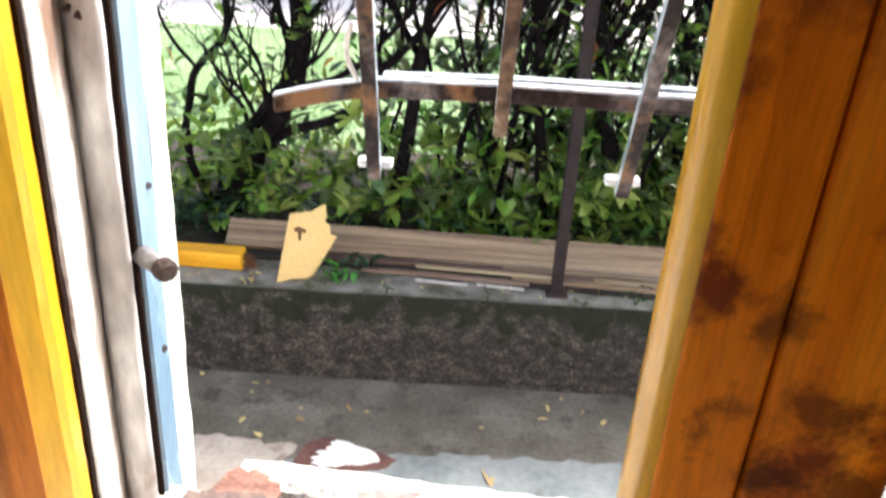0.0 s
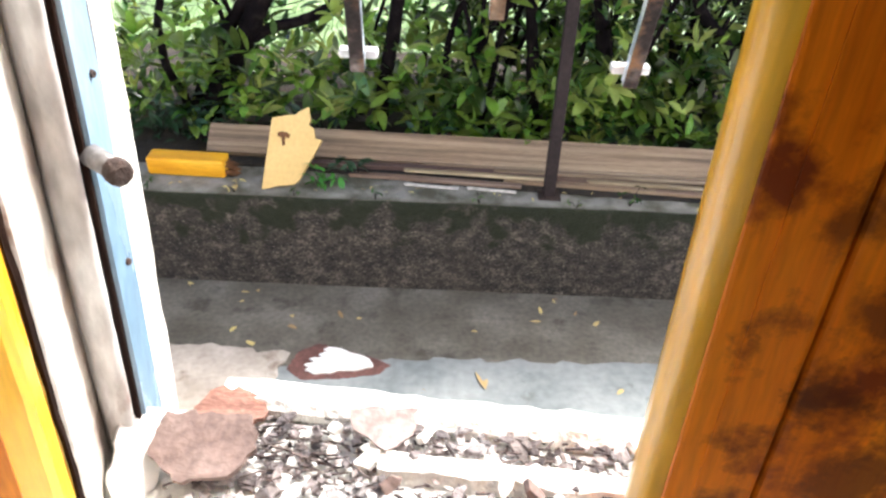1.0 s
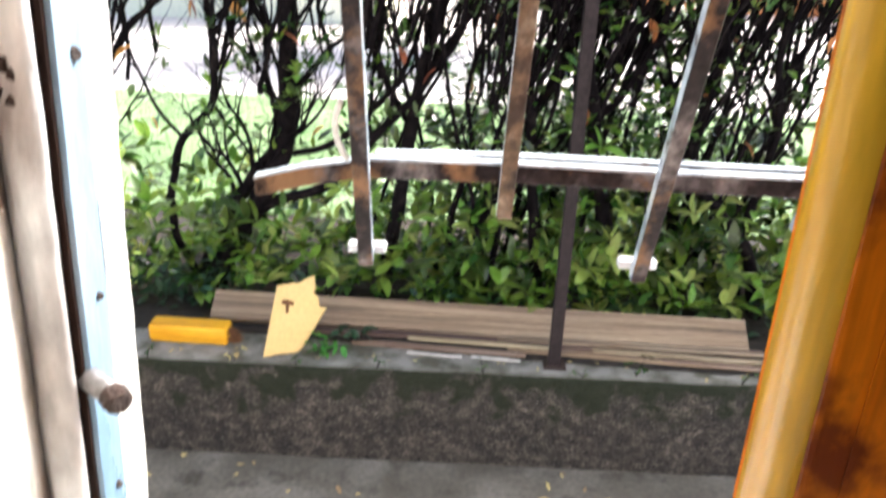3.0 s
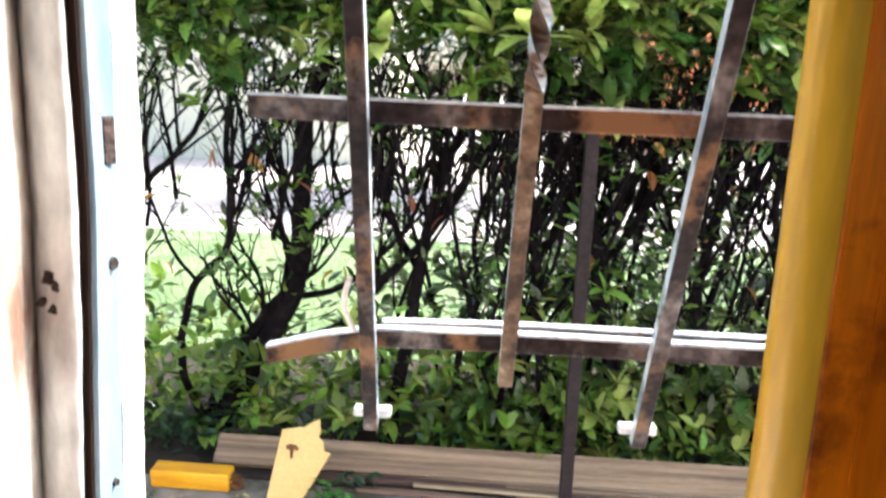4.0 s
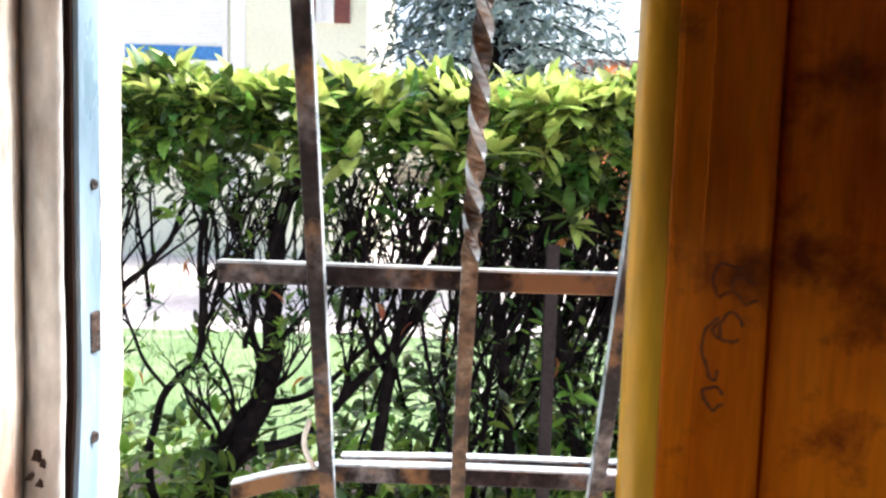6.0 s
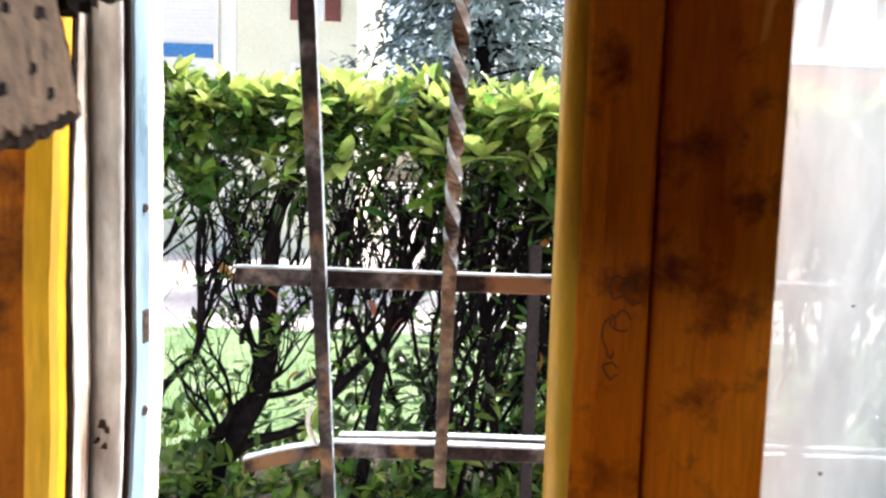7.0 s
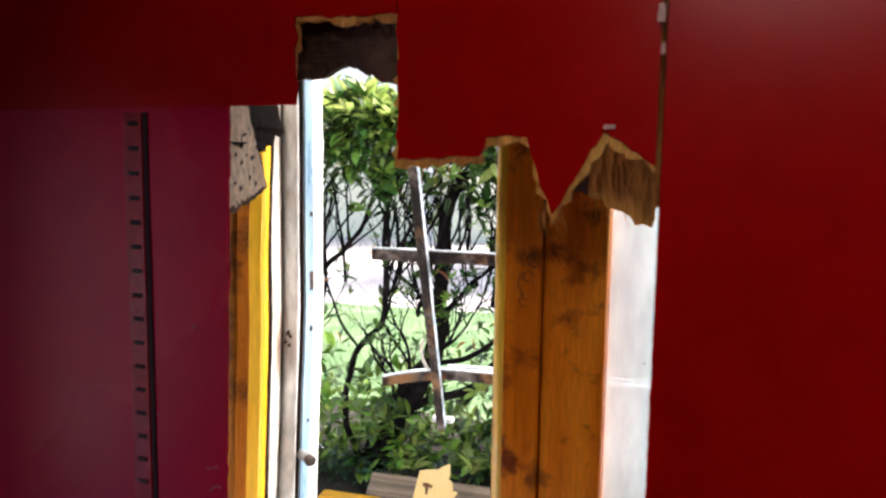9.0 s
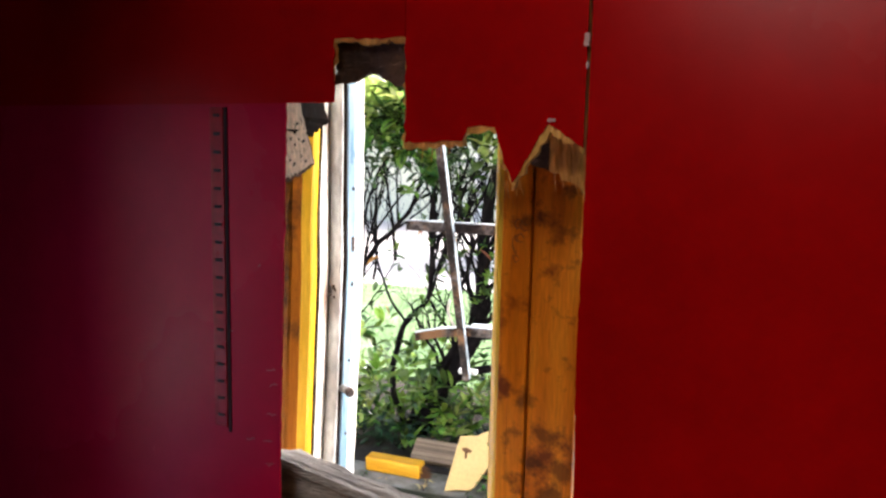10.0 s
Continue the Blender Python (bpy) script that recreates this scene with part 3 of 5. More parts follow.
part("lower_back_skin", sheet(ragged([(-0.45, 0.2), (0.2435, 0.2), (0.2435, 1.265), (0.10, 1.282), (0.0, 1.296), (-0.07, 1.308), (-0.105, 1.318), (-0.45, 1.325)], 0.006, 0.003, 22, (0, 1, 7)), 0.10, 0.112), FIBRE, door, "splintered brown lower back skin")
for dv, dz, thick in ((0.0, 0.0, 0.010), (0.016, -0.003, 0.011), (0.034, -0.010, 0.009), (0.050, -0.016, 0.010)):
    fibre = [(u, 0.106 + dv + 0.003 * noise.noise((u * 30, dv * 90, 1)), (1.320 - 0.13 * max(0.0, u + 0.11) ** 0.9) + dz + 0.004 * noise.noise((u * 25, dv * 50, 4))) for u in (-0.40 + 0.0155 * k for k in range(41))]
    part("splintered_edge", tube(bmesh.new(), fibre, [thick * (0.8 + 0.4 * noise.noise((k * 0.7, dv * 70, 2))) for k in range(41)], 6), FIBRE, door, "pale splintered fibres along the break")


def crumple(outline, v0, v1, amount, seed, lean=None):
    bm = sheet(ragged(outline, 0.004, 0.0018, seed), v0, v1)
    bmesh.ops.subdivide_edges(bm, edges=[e for e in bm.edges if e.calc_length() > 0.012], cuts=2)
    bmesh.ops.triangulate(bm, faces=bm.faces)
    for v in bm.verts:
        n3 = noise.noise_vector(v.co * 38 + Vector((seed, 0, 0)))
        v.co += Vector((n3.x * 0.3, n3.y, n3.z * 0.3)) * amount
        if lean:
            v.co.y += lean[0] * (v.co.x - lean[1])
    return bm


part("torn_flap", crumple([(-0.012, 1.82), (0.09, 1.82), (0.088, 1.75), (0.068, 1.738), (0.056, 1.740), (0.045, 1.746), (0.036, 1.750), (0.027, 1.756), (0.016, 1.749), (0.006, 1.744), (-0.010, 1.742)], 0.062, 0.068, 0.010, 31), HARD, door, "dark crumpled torn brown flap")
# a folded-back fragment with black marks, standing out behind the edge
frag = part("folded_fragment", sheet(ragged([(0.0, 1.6455), (0.052, 1.651), (0.100, 1.6635), (0.084, 1.686), (0.062, 1.717), (0.052, 1.735), (0.0, 1.735)], 0.004, 0.0014, 41, (5, 6)), 0.0008, 0.0075), HARD, door, "folded-back fragment with a dark torn rim")
frag.matrix_local = pose(-0.0645, 0.052, 0, 0, 0, 105)
part("beige_face", sheet(ragged([(0.0, 1.650), (0.050, 1.6555), (0.095, 1.6650), (0.080, 1.684), (0.058, 1.714), (0.048, 1.730), (0.0, 1.730)], 0.004, 0.0010, 44, (5, 6)), 0.0, 0.0008), CARD, frag, "beige face with black marks")
bm = bmesh.new()
rnd = random.Random(45)
for x, z in ((0.020, 1.690), (0.033, 1.684), (0.044, 1.690), (0.018, 1.668), (0.030, 1.664), (0.052, 1.672), (0.066, 1.667), (0.040, 1.706), (0.058, 1.688)):
    w, h = rnd.uniform(0.002, 0.0042), rnd.uniform(0.0012, 0.0024)
    sheet(ragged([(x - w, z - h), (x + w, z - h * 0.4), (x + w * 0.7, z + h), (x - w * 0.6, z + h * 0.7)], 0.002, 0.0006, int(x * 9999)), -0.0005, 0.0, bm)
part("black_marks", bm, SLOT, frag, "black marks")
bm = sheet(ragged([(0.0, 1.700), (0.085, 1.694), (0.125, 1.706), (0.150, 1.712), (0.145, 1.725), (0.12, 1.78), (0.0, 1.78)], 0.004, 0.002, 43), 0, 0.007)
for v in bm.verts:
    v.co += noise.noise_vector(v.co * 45) * 0.006
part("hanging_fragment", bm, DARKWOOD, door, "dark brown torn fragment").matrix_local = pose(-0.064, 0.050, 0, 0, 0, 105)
bm = bmesh.new()
rnd = random.Random(9)
for i in range(16):
    u, z = rnd.choice([(0.176, 1.652), (0.186, 1.654), (0.10, 1.683), (0.12, 1.684), (0.225, 1.648), (0.205, 1.658)])
    u += rnd.uniform(-0.008, 0.008)
    v = 0.043 if u < 0.195 else 0.119
    tube(bm, [(u, v, z + 0.004), (u + rnd.uniform(-0.004, 0.006), v, z - rnd.uniform(0.004, 0.014))], [0.0004, 0.0002], 4)
part("splinters", bm, RAW, door, "fine loose splinters")

# slotted shelf strip let into the left panel
track = part("slotted_strip", boxed(-0.1455, -0.1285, 0.0378, 0.0425, 1.383, 1.720, bevel=0.0008), TRACKM, door, "wine-painted slotted metal strip")
groove = part("groove", boxed(-0.1283, -0.1245, 0.0388, 0.0412, 1.378, 1.720), SLOT, door, "narrow dark groove")
slot_mesh = mesh_of(boxed(-0.0045, 0.0045, -0.0006, 0.001, -0.0017, 0.0017, bevel=0.0005), "slot", SLOT)
for i in range(18):
    sl = new("slot", slot_mesh)
    sl.parent = track
    sl.location = (-0.1365, 0.0377, 1.712 - 0.0186 * i)
# pale chips where the paint has flaked
bm = bmesh.new()
for u, z, w, h in ((0.2155, 1.708, 0.0065, 0.0025), (0.2425, 1.772, 0.004, 0.010), (0.2440, 1.752, 0.002, 0.006)):
    sheet(ragged([(u - w / 2, z - h / 2), (u + w / 2, z - h / 2), (u + w / 2, z + h / 2), (u - w / 2, z + h / 2)], 0.002, 0.0004, int(z * 1000)), 0.0335, 0.0362, bm)
part("paint_chips", bm, shader("pale_pink_chip", [(0.55, 0.30, 0.26), (0.66, 0.42, 0.37)], rough=0.8), door, "pale chips in the red paint")

bm = bmesh.new()
rnd = random.Random(91)
for u, z, w in ((-0.073, 1.452, 0.010), (-0.070, 1.437, 0.009), (-0.073, 1.405, 0.012), (-0.078, 1.375, 0.012), (-0.100, 1.374, 0.010), (-0.086, 1.560, 0.003), (-0.125, 1.487, 0.008), (-0.075, 1.350, 0.012)):
    pts = [(u - w / 2 + w * k / 5, 0.0397, z + rnd.gauss(0, 0.0008) + 0.002 * k / 5) for k in range(6)]
    tube(bm, pts, [0.0004 + 0.0005 * rnd.random() for k in range(6)], 4)
part("scratches", bm, shader("pale_wine_scratch", [(0.34, 0.06, 0.08), (0.45, 0.12, 0.13)], rough=0.7), door, "pale scratches in the left panel paint")

# ---- window: casements, frame, pane ----
window = thing("window_1", "old wooden casement window with its left pane broken out", "window", kind="structure", m=WIN)


def stile(name, u0, u1, v0, v1, z0, z1, inner=0, label=""):
    """An upright with a rounded inner edge and a thin bead line beside it; inner: -1 the low side, 1 the high side."""
    bm = boxed(u0, u1, v0, v1, z0, z1, bevel=0.003, segments=3)
    st = part(name, bm, VARN, window, label)
    if inner:
        e = u0 if inner < 0 else u1
        bead = bmesh.new()
        tube(bead, [(e + inner * 0.002, v0 + 0.010, z0), (e + inner * 0.002, v0 + 0.010, z1)], [0.0095, 0.0095], 12)
        part("rounded_bead", bead, VARN_LIT, st, smooth=True)
        tube_line = boxed(min(e - inner * 0.0125, e - inner * 0.0140), max(e - inner * 0.0125, e - inner * 0.0140), v0 - 0.0006, v0 + 0.001, z0, z1)
        part("bead_line", tube_line, VARN, st)
    return st


stile("meeting_stile", 0.0875, 0.1245, 0.285, 0.330, 1.09, 2.18, -1, "amber varnished meeting stile with dark stains")
stile("right_leaf_stile", 0.1262, 0.1865, 0.2875, 0.330, 1.09, 2.18, 0, "amber varnished stile of the right leaf")
stile("outer_stile", 0.545, 0.605, 0.287, 0.330, 1.09, 2.18, 0)
part("bottom_rail", boxed(0.187, 0.5445, 0.2885, 0.329, 1.09, 1.15, bevel=0.003), VARN, window)
part("top_rail", boxed(0.187, 0.5445, 0.2885, 0.329, 2.11, 2.18, bevel=0.003), VARN, window)
pane = part("pane", boxed(0.1868, 0.5448, 0.307, 0.311, 1.150, 2.110), PANE, window, "milky dirt-filmed glass pane")
bm = bmesh.new()
rnd = random.Random(58)
for u, z, w, h in ((0.302, 1.540, 0.0012, 0.006), (0.306, 1.552, 0.0008, 0.005), (0.299, 1.533, 0.0016, 0.003), (0.222, 1.498, 0.001, 0.001), (0.268, 1.528, 0.0008, 0.0008), (0.250, 1.470, 0.001, 0.0016), (0.232, 1.588, 0.0007, 0.0007), (0.285, 1.455, 0.0012, 0.0008)):
    sheet(ragged([(u - w, z - h), (u + w * 0.6, z - h * 0.8), (u + w, z + h), (u - w * 0.5, z + h * 0.7)], 0.002, 0.0004, int(u * 9999)), 0.3062, 0.3068, bm)
part("dirt_specks", bm, SLOT, pane, "dark dirt specks")
part("back_bead", boxed(0.0905, 0.1862, 0.3302, 0.340, 1.09, 2.18, bevel=0.002), VARN, window)

bm = bmesh.new()
rnd = random.Random(47)
for u, z, w, h, tilt in ((0.1085, 1.596, 0.0040, 0.0055, 0.5), (0.1150, 1.592, 0.0040, 0.0045, -0.4), (0.1055, 1.572, 0.0032, 0.0110, 0.1), (0.1105, 1.578, 0.0042, 0.0050, 0.6), (0.1068, 1.553, 0.0034, 0.0040, 0.0)):
    loop = [(u + w * math.cos(a) * (1 + 0.5 * noise.noise((a, z * 99, 1))) + tilt * 0.5 * h * math.sin(a), 0.2848, z + h * math.sin(a * 0.93) * (1 + 0.6 * noise.noise((a, z * 99, 5)))) for a in (0.35 + 5.6 * k / 18 for k in range(19))]
    tube(bm, loop, [0.0005 + 0.0004 * math.sin(k * 1.7) ** 2 for k in range(19)], 4)
part("scrawl", bm, SMUDGE, bpy.data.objects["meeting_stile"], "dark brown scrawled loops")
# fixed frame on the hinge side
def upright(prof, z0, z1, wave, seed, fixed=()):
    """An upright drawn from its (u, v) section, slightly uneven along its height; section points in fixed stay straight."""
    bm = bmesh.new()
    rings = []
    n = 100
    for i in range(n + 1):
        z = z0 + (z1 - z0) * i / n
        ring = []
        for k, (u, v) in enumerate(prof):
            d = 0 if k in fixed else wave * (noise.noise((z * 9, k * 0.35, seed)) + 0.7 * noise.noise((z * 45, k * 0.5, seed + 3)))
            ring.append(bm.verts.new((u + d + 0.042 * min(0.0, z - 1.5) * (k not in fixed), v + d * 0.4, z)))
        rings.append(ring)
    m = len(prof)
    for a, b in zip(rings, rings[1:]):
        for k in range(m):
            bm.faces.new((a[k], a[(k + 1) % m], b[(k + 1) % m], b[k]))
    bm.faces.new(rings[0])
    bm.faces.new(list(reversed(rings[-1])))
    return bm


section = [(-0.292, 0.287), (-0.2265, 0.287), (-0.2225, 0.2890), (-0.2140, 0.2995), (-0.2150, 0.3012), (-0.2060, 0.311), (-0.2040, 0.316), (-0.2045, 0.3245), (-0.292, 0.3245)]
left = part("left_stile", upright(section, 1.09, 2.18, 0.0005, 12), (VARN_SHADED, VARN_LIT), window, "varnished stile coloured shaded brown in front and daylit yellow at its edge, leaning slightly")
# faces turned to the opening take the daylit copy, the rest the shaded one
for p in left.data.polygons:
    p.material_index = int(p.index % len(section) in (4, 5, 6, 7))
dark_gap = part("open_joint", upright([(-0.2085, 0.3300), (-0.2060, 0.3300), (-0.2056, 0.3333), (-0.2085, 0.3333)], 1.09, 2.18, 0.0011, 17), DARKWOOD, window, "dark ragged open joint beside the stile")
for vert in dark_gap.data.vertices:
    vert.co.x += 0.045 * max(vert.co.z - 1.58, 0)

for vert in left.data.vertices:
    vert.co.x += 0.045 * max(vert.co.z - 1.58, 0)
part("frame_upright", upright([(-0.301, 0.334), (-0.2085, 0.334), (-0.2060, 0.337), (-0.2215, 0.373), (-0.2362, 0.4083), (-0.301, 0.4083)], 1.06, 2.19, 0.0008, 2, (0, 5)), CREAM, window, "white weathered frame upright")
part("frame_nose", upright([(-0.301, 0.4086), (-0.2363, 0.4086), (-0.2335, 0.4050), (-0.2270, 0.4005), (-0.2180, 0.3985), (-0.2115, 0.3995), (-0.2092, 0.4018), (-0.2098, 0.4046), (-0.2162, 0.4090), (-0.2162, 0.439), (-0.301, 0.439)], 1.06, 2.19, 0.0007, 4, (0, 10)), STAINED, window, "rounded frame edge stained brown by rain", smooth=True)
part("seam", upright([(-0.2096, 0.4062), (-0.2070, 0.4070), (-0.2070, 0.4094), (-0.2150, 0.4094)], 1.06, 2.19, 0.0004, 6), DARKWOOD, window, "dark seam between the frame and the strip")
part("painted_strip", upright([(-0.2150, 0.4098), (-0.2070, 0.4096), (-0.2047, 0.4108), (-0.2068, 0.424), (-0.2092, 0.4395), (-0.2150, 0.4395)], 1.06, 2.19, 0.0004, 6), BLUEWHITE, window, "blue-white painted strip with old screw holes")
part("render_edge", upright([(-0.301, 0.4400), (-0.2096, 0.4400), (-0.2110, 0.450), (-0.2150, 0.4745), (-0.301, 0.4745)], 1.05, 2.19, 0.0014, 8, (0, 4)), PLASTER, window, "rough white rendered edge")
bolt = part("bolt", tube(bmesh.new(), [(-0.218, 0.414, 1.307), (-0.206, 0.406, 1.307), (-0.194, 0.398, 1.307)], [0.0066, 0.0064, 0.0064], 14), GREYSTEEL, window, "grey rusted hinge bolt", smooth=True)
part("bolt_head", tube(bmesh.new(), [(-0.1942, 0.3981, 1.307), (-0.189, 0.394, 1.307), (-0.187, 0.3927, 1.307)], [0.0076, 0.0073, 0.005], 10), RUST, bolt, "dark rusted bolt head")
for z, r in ((1.471, 0.0042), (1.347, 0.0026), (1.62, 0.0036), (1.225, 0.0026)):
    part("screw", tube(bmesh.new(), [(-0.2085 + 0.042 * min(0, z - 1.5), 0.4285, z), (-0.2055 + 0.042 * min(0, z - 1.5), 0.4280, z)], [r, r * 0.8], 9), RUST, window, "rusted screw head")
part("latch_slot", boxed(-0.2090, -0.2058, 0.4235, 0.4335, 1.522, 1.546, bevel=0.0008), RUST, window, "rusted latch slot")
bm = bmesh.new()
rnd = random.Random(4)
for i in range(9):
    shard(bm, (-0.222 + rnd.gauss(0, 0.004), 0.4000, 1.464 + rnd.gauss(0, 0.010)), (0.004, 0.002, 0.004), rnd)
part("rust_patch", bm, RUST, window, "flaking rust patch")

# ---- sill with rubble ----
sill = thing("window_sill", "white painted stone sill strewn with rubble", "sill", kind="structure", m=WIN)
part("slab", boxed(-0.302, 0.62, 0.36, 0.4515, 1.046, 1.072, bevel=0.003), PLASTER, sill)
bm = bmesh.new()
lip = []
for i in range(81):
    u = -0.19 + 0.78 * i / 80
    d = 0.003 * noise.noise((u * 18, 2, 2)) + 0.002 * noise.noise((u * 60, 2, 5))
    prof = [(0.452 + d, 1.04), (0.452 + d, 1.080 + d), (0.458, 1.086 + d), (0.480 + d, 1.084 + d * 0.5), (0.487 + d, 1.076), (0.487 + d, 1.02), (0.475, 1.02)]
    lip.append([bm.verts.new((u, v, z)) for v, z in prof])
for a, b in zip(lip, lip[1:]):
    for k in range(len(a)):
        bm.faces.new((a[k], a[(k + 1) % len(a)], b[(k + 1) % len(a)], b[k]))
part("outer_lip", bm, PLASTER, sill, "bright chipped outer lip")
bm = bmesh.new()
rim = []
for i in range(91):
    u = -0.06 + 0.66 * i / 90
    d = 0.0025 * noise.noise((u * 22, 7, 2)) + 0.002 * noise.noise((u * 70, 7, 5))
    prof = [(0.404 + d, 1.0722), (0.408 + d, 1.0835 + d), (0.424 - d, 1.0835 + d * 0.5), (0.429 - d, 1.0722)]
    rim.append([bm.verts.new((u, v, z)) for v, z in prof])
for a, b in zip(rim, rim[1:]):
    for k in range(3):
        bm.faces.new((a[k], a[k + 1], b[k + 1], b[k]))
part("inner_rim", bm, PLASTER, sill, "white chipped inner rim")
rnd = random.Random(11)
bm = bmesh.new()
for i in range(760):
    u, v = rnd.uniform(-0.2, 0.25), rnd.uniform(0.365, 0.455)
    if u > -0.06 and 0.403 < v < 0.430 and rnd.random() < 0.85:
        continue
    s = rnd.uniform(0.0014, 0.0045) * (1.7 if rnd.random() < 0.12 else 1)
    shard(bm, (u, v, 1.074 + s * 0.3 + rnd.uniform(0, 0.006)), (s * rnd.uniform(0.9, 2.4), s, s * rnd.uniform(0.2, 0.55)), rnd)
solid("rubble", bm, CHIPS, "small chips of plaster, mortar and brick on the sill", "rubble", kind="stuff", m=WIN)
bm = bmesh.new()
for i in range(560):
    u, v = rnd.uniform(-0.2, 0.25), rnd.triangular(0.362, 0.456, 0.42)
    if u > -0.06 and 0.403 < v < 0.430 and rnd.random() < 0.9:
        continue
    a, l = rnd.gauss(0.2, 0.8), rnd.uniform(0.004, 0.020)
    z = 1.075 + rnd.uniform(0, 0.008)
    d = Vector((math.cos(a), math.sin(a) * 0.6, rnd.gauss(0, 0.12))) * l * 0.5
    p = Vector((u, v, z))
    tube(bm, [p - d, p + d], [rnd.uniform(0.0005, 0.0014), rnd.uniform(0.0003, 0.0009)], 4)
solid("splinters", bm, SPLINT, "dark damp wood splinters among the rubble", "splinters", kind="stuff", m=WIN)


def fragment(name, outline, thick, material, label, m, seed, bumpy=0.0008, category="fragment"):
    bm = bmesh.new()
    o = ragged(outline, 0.006, 0.0014, seed)
    sheet([(a, b) for a, b in o], -thick / 2, thick / 2, bm)
    for v in bm.verts:
        v.co += noise.noise_vector(v.co * 60 + Vector((seed, 0, 0))) * bumpy
    bmesh.ops.rotate(bm, cent=(0, 0, 0), matrix=Matrix.Rotation(radians(90), 3, "X"), verts=bm.verts)
    return solid(name, bm, material, label, category, m=m)


fragment("brick_fragment", [(-0.036, 0.020), (-0.020, -0.016), (0.006, -0.024), (0.034, -0.010), (0.036, 0.002), (0.022, 0.016)], 0.007, BRICK, "broken red brick fragment lying on the sill", WIN @ pose(-0.178, 0.446, 1.084, 10, 6, 10) @ Matrix.Scale(0.8, 4), 51, 0.002)
fragment("plaster_flake", [(-0.034, -0.024), (0.026, -0.026), (0.036, 0.0), (0.022, 0.020), (-0.014, 0.026), (-0.038, 0.008)], 0.005, BROWNP, "brown-pink plaster flake lying among the rubble", WIN @ pose(-0.176, 0.398, 1.097, 16, -4, 0), 52)
fragment("plaster_flake", [(-0.024, -0.010), (0.026, -0.012), (0.022, 0.008), (0.004, 0.020), (-0.020, 0.006)], 0.004, shader("pale_pink_plaster_flake", [(0.26, 0.20, 0.19), (0.34, 0.275, 0.265), (0.42, 0.35, 0.34)], rough=0.8, scale=20, fine=140, bump=0.2), "pinkish plaster flake lying on the sill", WIN @ pose(-0.062, 0.440, 1.093, 24, 4, 8), 53)
rnd = random.Random(77)
for i in range(26):
    mt, lb = rnd.choice([(WHITEF, "white plaster chip lying on the sill"), (WHITEF, "white plaster chip lying on the sill"), (BROWNP, "brown-pink plaster chip lying on the sill"), (CHIPS, "grey mortar chip lying on the sill")])
    u, v, s = rnd.uniform(-0.15, 0.16), rnd.uniform(0.378, 0.452), rnd.uniform(0.004, 0.010)
    bm = bmesh.new()
    shard(bm, (0, 0, 0), (s * 1.25, s * 0.8, s * 0.5), rnd)
    solid("chip", bm, mt, lb, "chip", group="chips on the sill", m=WIN @ pose(u, v, 1.083, rnd.gauss(0, 9), rnd.gauss(0, 9), rnd.uniform(0, 360)))
fragment("white_flake", [(-0.018, -0.030), (0.010, -0.032), (0.016, 0.02), (0.0, 0.036), (-0.014, 0.022)], 0.008, WHITEF, "white painted plaster flake standing beside the frame", WIN @ pose(-0.222, 0.392, 1.090, 40, 30, 20), 57)

# ---- pried iron grille ----
grille = thing("window_grille", "pried-out rusted iron window grille with twisted bars", "grille")
S = 0.0070


def lean_y(z):
    return 0.637 - 0.45 * (z - 1.548)


def bar_path(x, z0, z1, dy=0.0, n=30):
    return [(x, lean_y(z0 + (z1 - z0) * i / n) + dy, z0 + (z1 - z0) * i / n) for i in range(n + 1)]


def square_bar(x, z0, z1, dy=0.0, twist_from=None, label="", material=None, lean=0.0):
    p = bar_path(x, z0, z1, dy, 120 if twist_from else 16)
    p = [(a + lean * (c - 1.45), b, c) for a, b, c in p]
    bm = bmesh.new()
    rings = []
    slope = Vector((lean, -0.45, 1)).normalized()
    side = slope.cross(Vector((0, -1, 0))).normalized()
    out = side.cross(slope)
    for q in p:
        t = max(0.0, q[2] - twist_from) * math.pi / 0.040 if twist_from else 0.0
        w, d = (0.0068, 0.0048) if twist_from else (S, S)
        ring = []
        for a, b in ((-w, -d * 0.8), (-w * 0.85, -d), (w * 0.85, -d), (w, -d * 0.8), (w, d * 0.8), (w * 0.85, d), (-w * 0.85, d), (-w, d * 0.8)):
            ring.append(bm.verts.new(Vector(q) + side * (a * math.cos(t) - b * math.sin(t)) + out * (a * math.sin(t) + b * math.cos(t))))
        rings.append(ring)
    for r0, r1 in zip(rings, rings[1:]):
        for k in range(8):
            # side faces get the sky-glare colour
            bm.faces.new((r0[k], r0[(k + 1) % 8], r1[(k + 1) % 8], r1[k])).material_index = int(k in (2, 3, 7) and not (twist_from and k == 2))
    bm.faces.new(rings[0])
    bm.faces.new(list(reversed(rings[-1])))
    return part("bar", bm, (material or STEEL, SKYSIDE), grille, label)


def foot(x, z, parent):
    b = boxed(x - 0.0185, x + 0.0185, lean_y(z) - 0.006, lean_y(z) + 0.008, z - 0.0045, z + 0.0045, bevel=0.002)
    part("foot", b, shader("pale_steel_tab", [(0.5, 0.5, 0.52), (0.66, 0.66, 0.68)], rough=0.4, scale=40, bump=0.2), parent)


